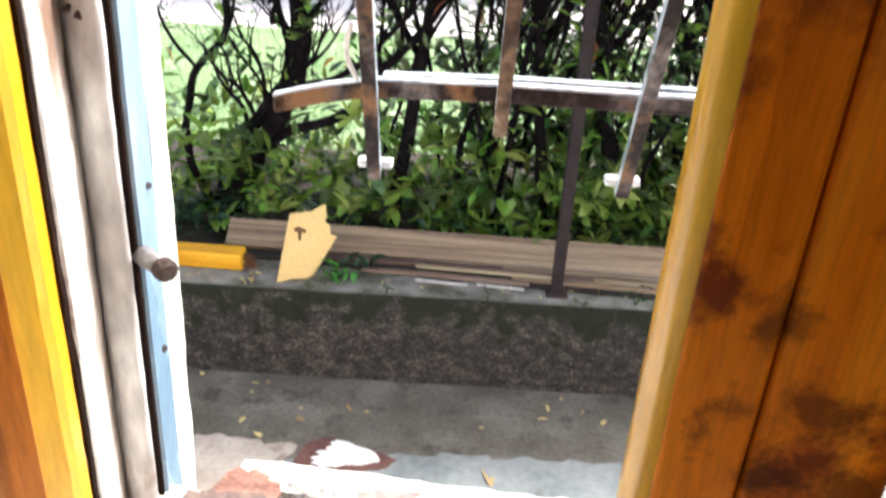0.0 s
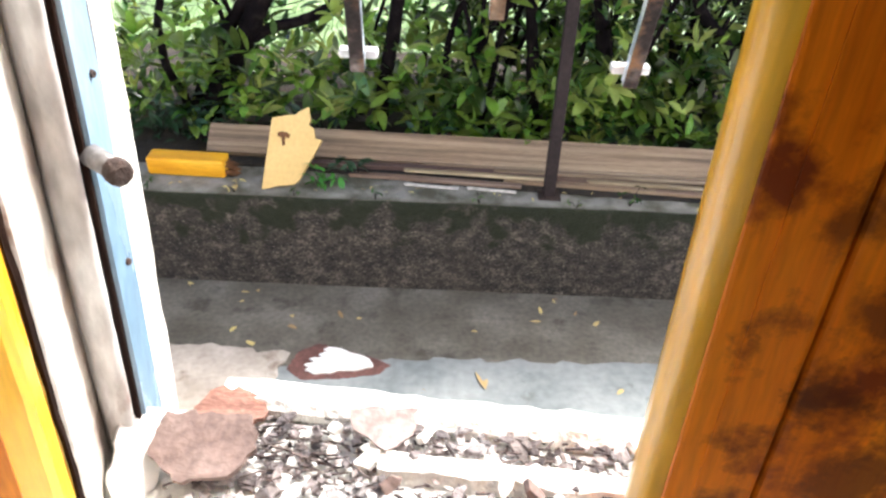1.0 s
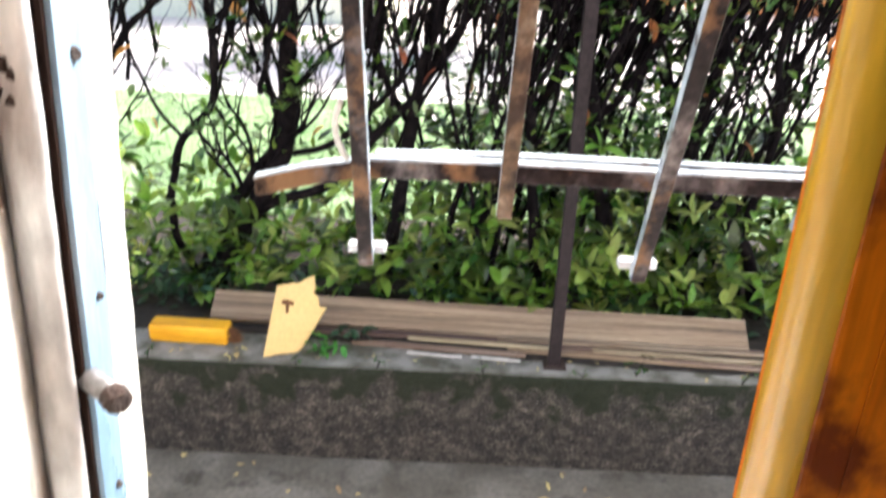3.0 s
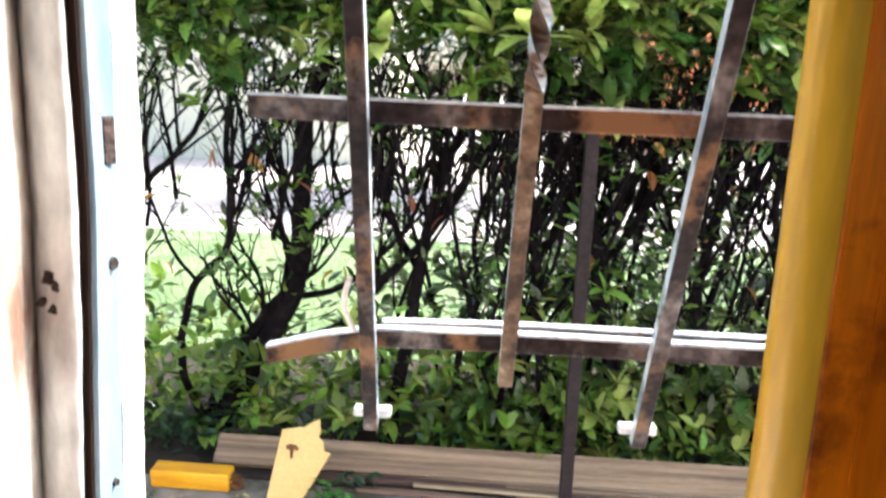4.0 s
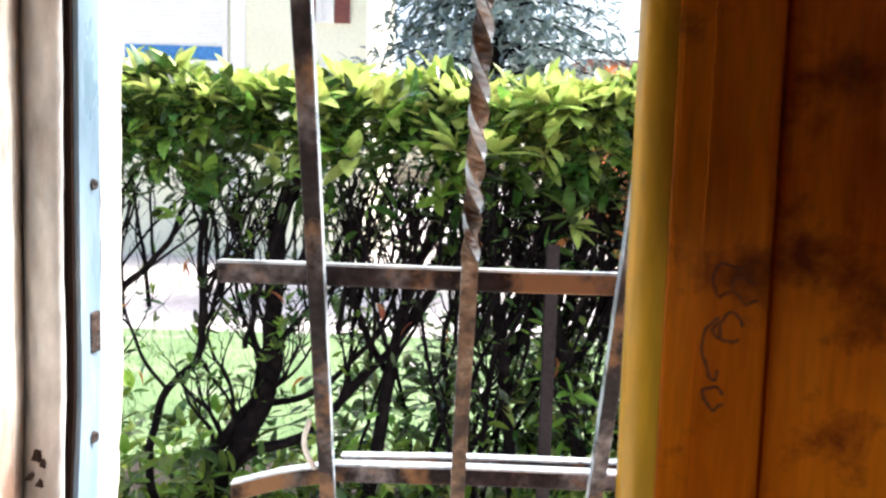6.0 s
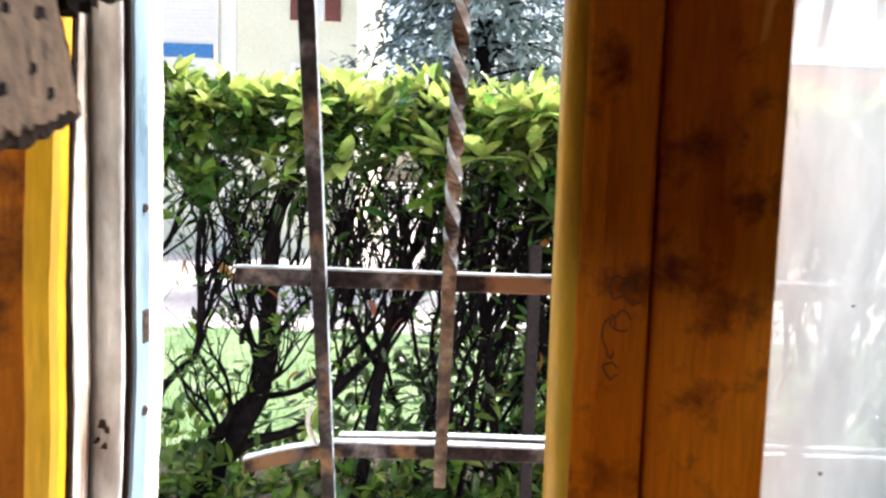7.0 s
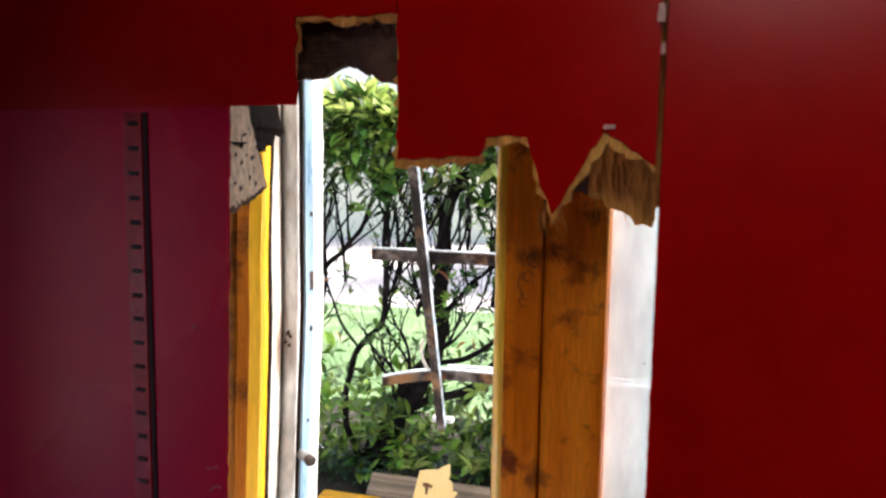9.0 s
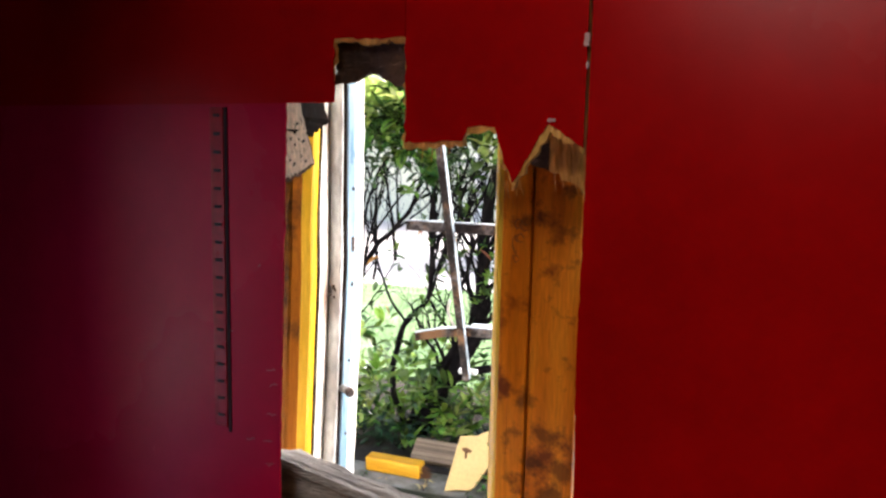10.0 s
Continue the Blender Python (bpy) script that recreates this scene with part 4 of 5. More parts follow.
for x, low, twisted, ln, mt in ((-0.0715, 1.238, False, 0.012, STEEL), (0.0545, 1.300, True, 0.006, RUSTY), (0.1855, 1.232, False, -0.016, STEEL), (0.318, 1.30, True, 0.0, RUSTY), (0.446, 1.235, False, 0.0, STEEL)):
    b = square_bar(x, low, 1.955, -0.012, 1.565 if twisted else None, "rust-stained twisted bar" if twisted else "rust-stained square bar", mt, ln)
    if not twisted:
        foot(x + ln * (low + 0.012 - 1.45), low + 0.012, b)


def flat_bar(points, h, d, name="rail", label=""):
    bm = bmesh.new()
    rings = []
    for x, y, z in points:
        rings.append([bm.verts.new(q) for q in ((x, y - d, z - h), (x, y + d, z - h), (x, y + d, z + h), (x, y - d, z + h))])
    for a, b in zip(rings, rings[1:]):
        for k in range(4):
            bm.faces.new((a[k], a[(k + 1) % 4], b[(k + 1) % 4], b[k]))
    bm.faces.new(rings[0])
    bm.faces.new(list(reversed(rings[-1])))
    bmesh.ops.bevel(bm, geom=list(bm.edges), offset=0.0012, segments=1, affect="EDGES")
    rail = part(name, bm, STEEL, grille, label)
    # thin top strip: paint remains plus the sky highlight as colour
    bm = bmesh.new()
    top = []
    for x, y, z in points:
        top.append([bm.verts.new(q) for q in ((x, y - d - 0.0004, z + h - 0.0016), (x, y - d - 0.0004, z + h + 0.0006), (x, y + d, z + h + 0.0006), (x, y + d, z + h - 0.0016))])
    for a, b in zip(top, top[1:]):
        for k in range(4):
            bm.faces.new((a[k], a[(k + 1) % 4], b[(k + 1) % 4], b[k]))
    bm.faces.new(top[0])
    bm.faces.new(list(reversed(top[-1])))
    part("upper_edge", bm, PAINT_GLARE, rail, "upper edge with worn white paint, sky glare in its colour")
    return rail


flat_bar([(-0.153, 0.634, 1.549), (-0.07, 0.642, 1.548), (0.1, 0.640, 1.547), (0.3, 0.652, 1.546), (0.6, 0.66, 1.545)], 0.0092, 0.006, label="rust-stained flat cross rail")
flat_bar([(-0.164, 0.716, 1.3255), (-0.12, 0.726, 1.3345), (-0.07, 0.734, 1.3410), (0.06, 0.730, 1.3430), (0.19, 0.734, 1.3400), (0.6, 0.738, 1.3365)], 0.0090, 0.0062, label="bent flat cross rail")
flat_bar([(-0.065, 0.764, 1.3435), (0.06, 0.762, 1.3465), (0.19, 0.766, 1.3440), (0.6, 0.77, 1.340)], 0.004, 0.006, label="thin second rail behind the bent one")
flat_bar([(-0.19, 0.482, 1.90), (0.6, 0.482, 1.90)], 0.0092, 0.006)
curl = [(-0.083 - 0.007 * math.sin(math.pi * i / 12), 0.705 - 0.03 * i / 12, 1.355 + 0.055 * i / 12) for i in range(13)]
part("wire", tube(bmesh.new(), curl, [0.0026] * 13, 6), WIRE, grille, "pale bent wire end", smooth=True)

# ---- things on the kerb ----
post = thing("fence_post", "thin grey-brown steel post standing on the kerb", "post")
bm = box(box(bmesh.new(), 0.322, 0.357, 2.118, 2.124, 0.336, 1.47, bevel=0.001), 0.322, 0.328, 2.1245, 2.150, 0.336, 1.47, bevel=0.001)
part("angle", bm, POSTM, post)
part("plate", boxed(0.305, 0.375, 2.10, 2.165, 0.3355, 0.341, bevel=0.001), RUST, post, "rusted foot plate")


def board(name, size, m, material, label, category, seed, group=""):
    l, w, h = size
    bm = bmesh.new()
    n = 26
    rings = []
    for i in range(n + 1):
        x = -l / 2 + l * i / n
        j = 0.0022 * noise.noise((x * 5, seed, 1))
        k = 0.0016 * noise.noise((x * 17, seed, 4))
        e = 0.008 * noise.noise((seed * 3.1, i * 9.0, 0)) if i in (0, n) else 0
        rings.append([bm.verts.new((x + (e if q % 2 else -e), a * w / 2 + k, b * h / 2 + j)) for q, (a, b) in enumerate(((-1, -1), (1, -1), (1, 1), (-1, 1)))])
    for a, b in zip(rings, rings[1:]):
        for k in range(4):
            bm.faces.new((a[k], a[(k + 1) % 4], b[(k + 1) % 4], b[k]))
    bm.faces.new(rings[0])
    bm.faces.new(list(reversed(rings[-1])))
    return solid(name, bm, material, label, category, group=group, m=m)


board("plank", (1.76, 0.105, 0.024), pose(0.10, 2.318, 0.382, 36, 0.0, -1.6), PLANK, "long weathered brown plank lying along the kerb", "plank", 1.0, "planks on the kerb")
board("plank", (1.60, 0.024, 0.016), pose(0.22, 2.252, 0.3475, 6, 0, -1.0), LATH, "narrow old lath lying before the plank", "plank", 2.0, "planks on the kerb")
board("plank", (0.95, 0.020, 0.012), pose(0.50, 2.212, 0.3455, 3, 0, -3.4), LATH, "narrow split lath lying on the kerb", "plank", 3.0, "planks on the kerb")
board("plank", (0.80, 0.020, 0.012), pose(0.60, 2.172, 0.3455, 0, 0, -4.4), PLANK, "narrow split lath lying on the kerb", "plank", 4.0, "planks on the kerb")
board("plank", (0.55, 0.022, 0.010), pose(-0.02, 2.185, 0.345, 0, 0, -4.0), LATH, "narrow split lath lying on the kerb", "plank", 5.0, "planks on the kerb")
for l, x, y, z, rz, w in ((1.05, 0.45, 2.262, 0.358, -1.4, 0.020), (0.90, 0.62, 2.228, 0.3585, -2.6, 0.018), (0.62, 0.78, 2.182, 0.3555, -4.0, 0.016), (0.48, 0.12, 2.210, 0.3575, -3.2, 0.014), (0.36, 0.86, 2.140, 0.3535, -5.6, 0.012)):
    board("plank", (l, w, 0.008), pose(x, y, z, 4, 0, rz), LATH, "thin split lath lying on the others", "plank", x * 11 + y, "planks on the kerb")
# dark sheet laid under the planks so the gaps between them read as shaded
solid("leaf_mould", floor_patch([(-0.78, 2.262), (-0.40, 2.225), (-0.05, 2.178), (0.30, 2.150), (0.70, 2.128), (1.05, 2.112), (1.10, 2.20), (1.0, 2.30), (-0.78, 2.32)], 0.3340, 0.3395, 83), GAP_SHADE, "thin black sheet standing for the shade between the planks", "soil", kind="structure")
for x, y, l, rz in ((-0.03, 2.150, 0.17, -4), (0.16, 2.142, 0.15, -5)):
    board("batten", (l, 0.008, 0.007), pose(x, y, 0.341, 0, 0, rz), WIRE, "short pale grey batten lying on the kerb", "batten", x * 7, "battens on the kerb")
log = thing("broken_stile", "amber varnished broken stile piece lying on the kerb", "wood piece", m=pose(-0.808, 2.185, 0.3685, 4, 0, -2))
part("body", boxed(-0.120, 0.128, -0.032, 0.032, -0.030, 0.030, bevel=0.008, segments=3), VARN_LOG, log)
bm = bmesh.new()
rnd = random.Random(6)
for i in range(26):
    a, b = rnd.uniform(-0.022, 0.022), rnd.uniform(-0.024, 0.016)
    tube(bm, [(0.124, a, b), (0.138 + rnd.uniform(0, 0.035), a * 1.1, b * 1.1 - 0.004)], [0.004, 0.001], 4)
part("splintered_end", bm, VARN_END, log, "dark splintered end")

# leaning ochre board: outline within its own tilted plane
ochre = thing("leaning_board", "pale ochre broken board leaning on the planks", "board", m=pose(-0.555, 2.096, 0.336, -35, 0, 0))
oc = ragged([(0.0, 0.0), (0.022, 0.226), (0.095, 0.238), (0.134, 0.262), (0.142, 0.225), (0.136, 0.208), (0.152, 0.196), (0.158, 0.165), (0.180, 0.160), (0.118, 0.036), (0.100, 0.020), (0.060, 0.014)], 0.008, 0.0012, 61, (0, 8))
bm = bmesh.new()
sheet(oc, 0.0, 0.016, bm)
part("board", bm, OCHRE, ochre)
bm = bmesh.new()
sheet(ragged([(0.040, 0.176), (0.060, 0.182), (0.082, 0.172), (0.078, 0.162), (0.066, 0.166), (0.066, 0.140), (0.058, 0.138), (0.054, 0.164), (0.044, 0.166)], 0.005, 0.001, 62), -0.0022, 0.0005, bm)
part("gouge", bm, VARN_END, ochre, "dark brown gouge mark")

# flakes and fallen leaves on the path
fragment("maroon_flake", [(-0.135, 0.045), (-0.09, 0.085), (0.02, 0.075), (0.13, 0.05), (0.16, 0.01), (0.10, -0.02), (0.02, -0.045), (-0.06, -0.07), (-0.115, -0.03)], 0.004, MAROON, "flat maroon paint flake lying on the path", pose(-0.282, 1.695, 0.003, 0, 0, 0), 71, 0.0003)
fragment("white_flake", [(-0.095, 0.045), (-0.06, 0.055), (-0.02, 0.050), (0.0, 0.038), (0.05, 0.035), (0.097, 0.015), (0.085, -0.010), (0.05, -0.030), (0.03, -0.035), (0.0, -0.050), (-0.04, -0.058), (-0.055, -0.045), (-0.04, -0.036), (-0.065, -0.025), (-0.05, -0.012), (-0.09, -0.004), (-0.072, 0.010), (-0.10, 0.022), (-0.08, 0.032)], 0.006, WHITEF, "white torn flake lying on the maroon one", pose(-0.269, 1.688, 0.009, 1, 0, 0), 72, 0.001)


# ---- leaves ----
def leaf_points(fold=0.25, curl=0.18, wide=0.36):
    """Template leaf along +y, one long: stem end, five ribs of three points, tip."""
    vs, fs = [(0, 0, 0)], []
    for y, w in ((0.12, 0.50), (0.30, 0.88), (0.50, 1.0), (0.70, 0.84), (0.88, 0.44)):
        h = -curl * y * y
        vs += [(-wide / 2 * w, y, h + fold * wide / 2 * w), (0, y, h), (wide / 2 * w, y, h + fold * wide / 2 * w)]
    vs.append((0, 1, -curl))
    fs += [(0, 2, 1), (0, 3, 2)]
    for r in (1, 4, 7, 10):
        fs += [(r, r + 1, r + 4, r + 3), (r + 1, r + 2, r + 5, r + 4)]
    fs += [(13, 14, 16), (14, 15, 16)]
    return vs, fs


LEAF_SHAPES = [leaf_points(0.25, 0.18, 0.36), leaf_points(0.4, 0.34, 0.42), leaf_points(0.15, 0.10, 0.32)]


def leaf_cloud(name, mats, material, shape=0):
    vs, fs = LEAF_SHAPES[shape]
    base = np.array([(*v, 1.0) for v in vs])
    stack = np.array([np.array(m) for m in mats])
    co = np.einsum("nij,vj->nvi", stack, base)[:, :, :3].reshape(-1, 3)
    k = len(vs)
    me = bpy.data.meshes.new(name)
    me.from_pydata([tuple(c) for c in co.tolist()], [], [tuple(i + n * k for i in f) for n in range(len(mats)) for f in fs])
    me.materials.append(material)
    for p in me.polygons:
        p.use_smooth = True
    return me


def leaf_mesh(name, shape, material):
    vs, fs = LEAF_SHAPES[shape]
    me = bpy.data.meshes.new(name)
    me.from_pydata(vs, [], fs)
    me.materials.append(material)
    for p in me.polygons:
        p.use_smooth = True
    return me


LEAF_MESHES = {("mature", i): leaf_mesh("leaf", i, LEAF) for i in range(3)}
LEAF_MESHES.update({("young", i): leaf_mesh("leaf", i, YOUNG) for i in range(3)})
LEAF_MESHES.update({("fresh", i): leaf_mesh("leaf", i, FRESH) for i in range(3)})


def leaf_pose(at, way, size, rnd):
    """A leaf from its stem end, along a way, its upper side turned mostly to the sky."""
    y = Vector(way).normalized()
    x = y.cross(Vector((rnd.gauss(0, 0.35), rnd.gauss(0, 0.35), 1))).normalized()
    z = x.cross(y)
    m = Matrix((x, y, z)).transposed().to_4x4()
    return Matrix.Translation(at) @ m @ Matrix.Diagonal((size, size, size, 1))


def rosette(at, axis, size, rnd, count=6):
    axis = Vector(axis).normalized()
    side = axis.cross(Vector((0.3, 0.2, 1)) if abs(axis.z) < 0.9 else Vector((1, 0, 0))).normalized()
    other = axis.cross(side)
    out = []
    a0 = rnd.uniform(0, 6.28)
    for i in range(count):
        a = a0 + 2.4 * i
        open_ = rnd.uniform(0.45, 1.15)
        w = axis * math.cos(open_) + (side * math.cos(a) + other * math.sin(a)) * math.sin(open_)
        out.append(leaf_pose(Vector(at) - axis * 0.012 * i / count, w, size * rnd.uniform(0.65, 1.15), rnd))
    return out


def grow(bm, start, way, length, radius, rnd, depth, tips, curve=0.22, up=0.10, n=9):
    p, d = Vector(start), Vector(way).normalized()
    path, radii = [p.copy()], [radius]
    for i in range(n):
        d = (d + Vector((rnd.gauss(0, curve), rnd.gauss(0, curve) * 0.7, rnd.gauss(0, curve * 0.4) + up))).normalized()
        p = p + d * length / n
        path.append(p.copy())
        radii.append(radius * (1 - 0.62 * (i + 1) / n))
        if depth and i >= 2 and rnd.random() < 0.50:
            w = (d + Vector((rnd.gauss(0, 0.75), rnd.gauss(0, 0.5), rnd.uniform(-0.1, 0.5)))).normalized()
            grow(bm, p, w, length * rnd.uniform(0.35, 0.65), radii[-1] * 0.72, rnd, depth - 1, tips, curve, up, max(5, n - 2))
    tube(bm, path, radii, 6 if radius > 0.008 else 4)
    tips.append((path[-1], d))


def stem_along(bm, points, y, thick, thin, rnd, tips, twigs=5, depth=1, reach=0.42, start=0.35):
    """A crooked stem through a few (x, z) bends, swaying a little in depth, with twigs that rise from its upper part."""
    way = [Vector((a, y + 0.05 * noise.noise((a * 3, b * 3, thick * 90)), b)) for a, b in points]
    way = [way[0] * 2 - way[1]] + way + [way[-1] * 2 - way[-2]]
    path = []
    for k in range(1, len(way) - 2):
        p0, p1, p2, p3 = way[k - 1:k + 3]
        for q in range(8):
            f = q / 8
            path.append(0.5 * (2 * p1 + (p2 - p0) * f + (2 * p0 - 5 * p1 + 4 * p2 - p3) * f * f + (3 * p1 - p0 - 3 * p2 + p3) * f ** 3))
    path.append(way[-2])
    n = len(path) - 1
    for k in range(1, n):
        path[k] += noise.noise_vector(path[k] * 9) * 0.010
    radii = [(thick + (thin - thick) * k / n) * (1 + 0.12 * noise.noise((k * 0.9, thick * 50, 1))) for k in range(n + 1)]
    tube(bm, path, radii, 8 if thick > 0.012 else 5)
    for k in range(twigs):
        at = int(n * (start + (0.97 - start) * (k + rnd.random()) / twigs))
        d = (path[min(at + 1, n)] - path[at - 1]).normalized()
        w = (d + Vector((rnd.choice((-1, 1)) * rnd.uniform(0.35, 0.9), rnd.gauss(0, 0.3), rnd.uniform(0.1, 0.6)))).normalized()
        grow(bm, path[at], w, reach * rnd.uniform(0.6, 1.25), min(radii[at] * 0.6, 0.009), rnd, depth, tips, 0.17, 0.10, 10)
    tips.append((path[-1], (path[-1] - path[-2]).normalized()))


def level(bm, top=1.5, give=0.34):
    """Keeps the branches under the clipped crown."""
    for v in bm.verts:
        if v.co.z > top:
            v.co.z = top + give * math.tanh((v.co.z - top) / 0.42)


def shrub(x, y, seed, stems, width=0.30, near=70, trunks=(), loose=40, low_fill=1.0, big=0, crown_low=1.42, fan=26):
    """One shrub: its main stems (bends given where they can be told apart), thin stems from the root, crown, undergrowth."""
    rnd = random.Random(seed)
    h = thing("hedge_shrub", "clipped laurel shrub, leafy on top and bare-stemmed below", "shrub", group="shrubs of the hedge")
    tips = []
    for thick, points, dy in trunks or ((0.026, ((x, 0.30), (x + rnd.uniform(-0.1, 0.1), 0.75), (x + rnd.uniform(-0.12, 0.12), 1.2), (x + rnd.uniform(-0.15, 0.2), 1.7)), 0.0),):
        bm = bmesh.new()
        stem_along(bm, points, y + dy, thick * 1.2, thick * 0.62, rnd, tips, 8 if thick > 0.012 else 5, 2 if thick > 0.012 else 1)
        level(bm)
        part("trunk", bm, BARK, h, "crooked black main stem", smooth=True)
    bm = bmesh.new()
    for i in range(stems):
        bx, by = x + rnd.uniform(-width, width) * 0.8, y + rnd.uniform(-0.06, 0.30)
        lean = rnd.choice((0.10, 0.22, -0.14)) + rnd.gauss(0, 0.07)
        stem_along(bm, ((bx, 0.29), (bx + lean * 0.3 + rnd.gauss(0, 0.03), 0.62), (bx + lean * 0.8 + rnd.gauss(0, 0.04), 1.0), (bx + lean * 1.4 + rnd.gauss(0, 0.05), 1.36), (bx + lean * 1.8, 1.72)), by, rnd.uniform(0.008, 0.015), 0.006, rnd, tips, 6, 1, 0.5, 0.25)
    # a fan of thin twigs that carries the crown
    for i in range(fan):
        bx, bz = x + rnd.uniform(-width, width), rnd.uniform(1.05, 1.3)
        lean = rnd.gauss(0.12, 0.22)
        stem_along(bm, ((bx, bz), (bx + lean * 0.2 + rnd.gauss(0, 0.02), bz + 0.18), (bx + lean * 0.45, bz + 0.36), (bx + lean * 0.7, bz + 0.52)), y + rnd.uniform(-0.12, 0.35), rnd.uniform(0.006, 0.011), 0.004, rnd, tips, 3, 0, 0.3, 0.2)
    level(bm, 1.5, 0.36)
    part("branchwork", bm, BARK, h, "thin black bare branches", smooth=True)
    mature, young, fresh = [], [], []
    # crown: outer shell of rosettes on the clipped front and top, looser leaves inside
    for i in range(150):
        px = x + rnd.uniform(-width, width)
        f = rnd.random()
        if f < 0.50:       # top
            py, pz, ax = rnd.uniform(2.42, 3.15), 1.90 + 0.06 * noise.noise((px * 3, 0, seed)) + abs(rnd.gauss(0, 0.03)), (rnd.gauss(0, 0.3), rnd.gauss(-0.1, 0.3), 1)
        else:              # front
            pz = 1.90 - abs(rnd.gauss(0, 0.14))
            py, ax = 2.40 + 0.06 * noise.noise((px * 4, pz * 4, seed)) + rnd.gauss(0, 0.03) + max(0, 1.72 - pz) * 0.4, (rnd.gauss(0, 0.5), -1, rnd.uniform(0.1, 0.9))
        ms = rosette((px, py, pz), ax, rnd.uniform(0.075, 0.125), rnd, rnd.randint(5, 7))
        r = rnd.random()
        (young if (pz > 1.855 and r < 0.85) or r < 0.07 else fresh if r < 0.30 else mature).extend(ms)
    for i in range(big):   # a spray of broad fresh leaves standing out of the front
        ms = rosette((x + rnd.uniform(-width, width), 2.36 + rnd.gauss(0, 0.03), rnd.uniform(1.70, 1.90)), (rnd.gauss(0, 0.4), -1, 0.7), rnd.uniform(0.12, 0.16), rnd, 6)
        (fresh if rnd.random() < 0.6 else young).extend(ms)
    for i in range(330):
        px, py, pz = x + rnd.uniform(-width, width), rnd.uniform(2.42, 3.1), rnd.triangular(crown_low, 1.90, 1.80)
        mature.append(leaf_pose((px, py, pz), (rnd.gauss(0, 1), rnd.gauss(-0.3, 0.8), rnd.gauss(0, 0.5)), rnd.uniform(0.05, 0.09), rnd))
    # a few leaves on the bare stems
    for t, d in tips:
        if t.z < 1.6 and rnd.random() < 0.40:
            (fresh if rnd.random() < 0.25 else mature).extend(rosette(t, d, rnd.uniform(0.03, 0.055), rnd, rnd.randint(3, 5)))
    for i in range(loose):
        px, py, pz = x + rnd.uniform(-width, width), rnd.uniform(2.4, 3.0), rnd.triangular(0.6, 1.5, 0.8)
        (fresh if rnd.random() < 0.4 else mature).append(leaf_pose((px, py, pz), (rnd.gauss(0, 1), rnd.gauss(-0.3, 0.8), rnd.gauss(0.3, 0.5)), rnd.uniform(0.04, 0.075), rnd))
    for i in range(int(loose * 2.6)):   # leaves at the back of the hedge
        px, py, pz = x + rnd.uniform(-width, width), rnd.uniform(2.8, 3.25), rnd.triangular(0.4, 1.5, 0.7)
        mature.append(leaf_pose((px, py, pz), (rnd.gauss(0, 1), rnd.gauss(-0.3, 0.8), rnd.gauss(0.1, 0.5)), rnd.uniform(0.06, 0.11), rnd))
    # undergrowth at the foot
    for i in range(int(135 * low_fill)):
        px, py = x + rnd.uniform(-width, width), rnd.uniform(2.40, 2.90)
        pz = 0.37 + abs(rnd.gauss(0, 0.19))
        ms = rosette((px, py, pz), (rnd.gauss(0, 0.6), rnd.gauss(-0.6, 0.4), 0.8), rnd.uniform(0.055, 0.105), rnd, rnd.randint(4, 6))
        r = rnd.random()
        (young if r < 0.13 else fresh if r < 0.55 else mature).extend(ms)
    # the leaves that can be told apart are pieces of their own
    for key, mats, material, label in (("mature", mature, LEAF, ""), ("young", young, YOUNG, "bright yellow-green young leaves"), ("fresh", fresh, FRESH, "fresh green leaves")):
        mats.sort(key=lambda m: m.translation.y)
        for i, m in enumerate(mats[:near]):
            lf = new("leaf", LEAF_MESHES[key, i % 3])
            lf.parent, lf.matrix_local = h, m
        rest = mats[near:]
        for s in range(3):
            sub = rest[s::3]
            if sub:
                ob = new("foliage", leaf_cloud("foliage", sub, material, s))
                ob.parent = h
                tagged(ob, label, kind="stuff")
    dead = [leaf_pose((x + rnd.uniform(-width, width), rnd.uniform(2.4, 2.6), rnd.uniform(0.95, 1.5)), (rnd.gauss(0, 1), rnd.gauss(0, 0.4), -0.6), rnd.uniform(0.05, 0.085), rnd) for i in range(4)]
    ob = new("dead_leaves", leaf_cloud("dead_leaves", dead, DEAD, 1))
    ob.parent = h
    tagged(ob, "dry orange leaves", kind="stuff")
    return h


# beside the gap: one thin crooked stem and a leaning one
WEST_STEMS = ((0.013, ((-0.86, 0.31), (-0.96, 0.58), (-0.93, 0.86), (-0.80, 1.02), (-0.78, 1.19), (-0.80, 1.35), (-0.76, 1.60), (-0.70, 1.78)), 0.0),
              (0.012, ((-1.30, 0.95), (-1.08, 1.24), (-0.99, 1.33), (-0.90, 1.44), (-0.84, 1.66)), 0.05),
              (0.006, ((-0.92, 0.88), (-1.02, 1.05), (-1.08, 1.30), (-1.02, 1.60)), 0.03),
              (0.006, ((-0.80, 1.02), (-0.70, 0.86), (-0.64, 0.74)), 0.02))
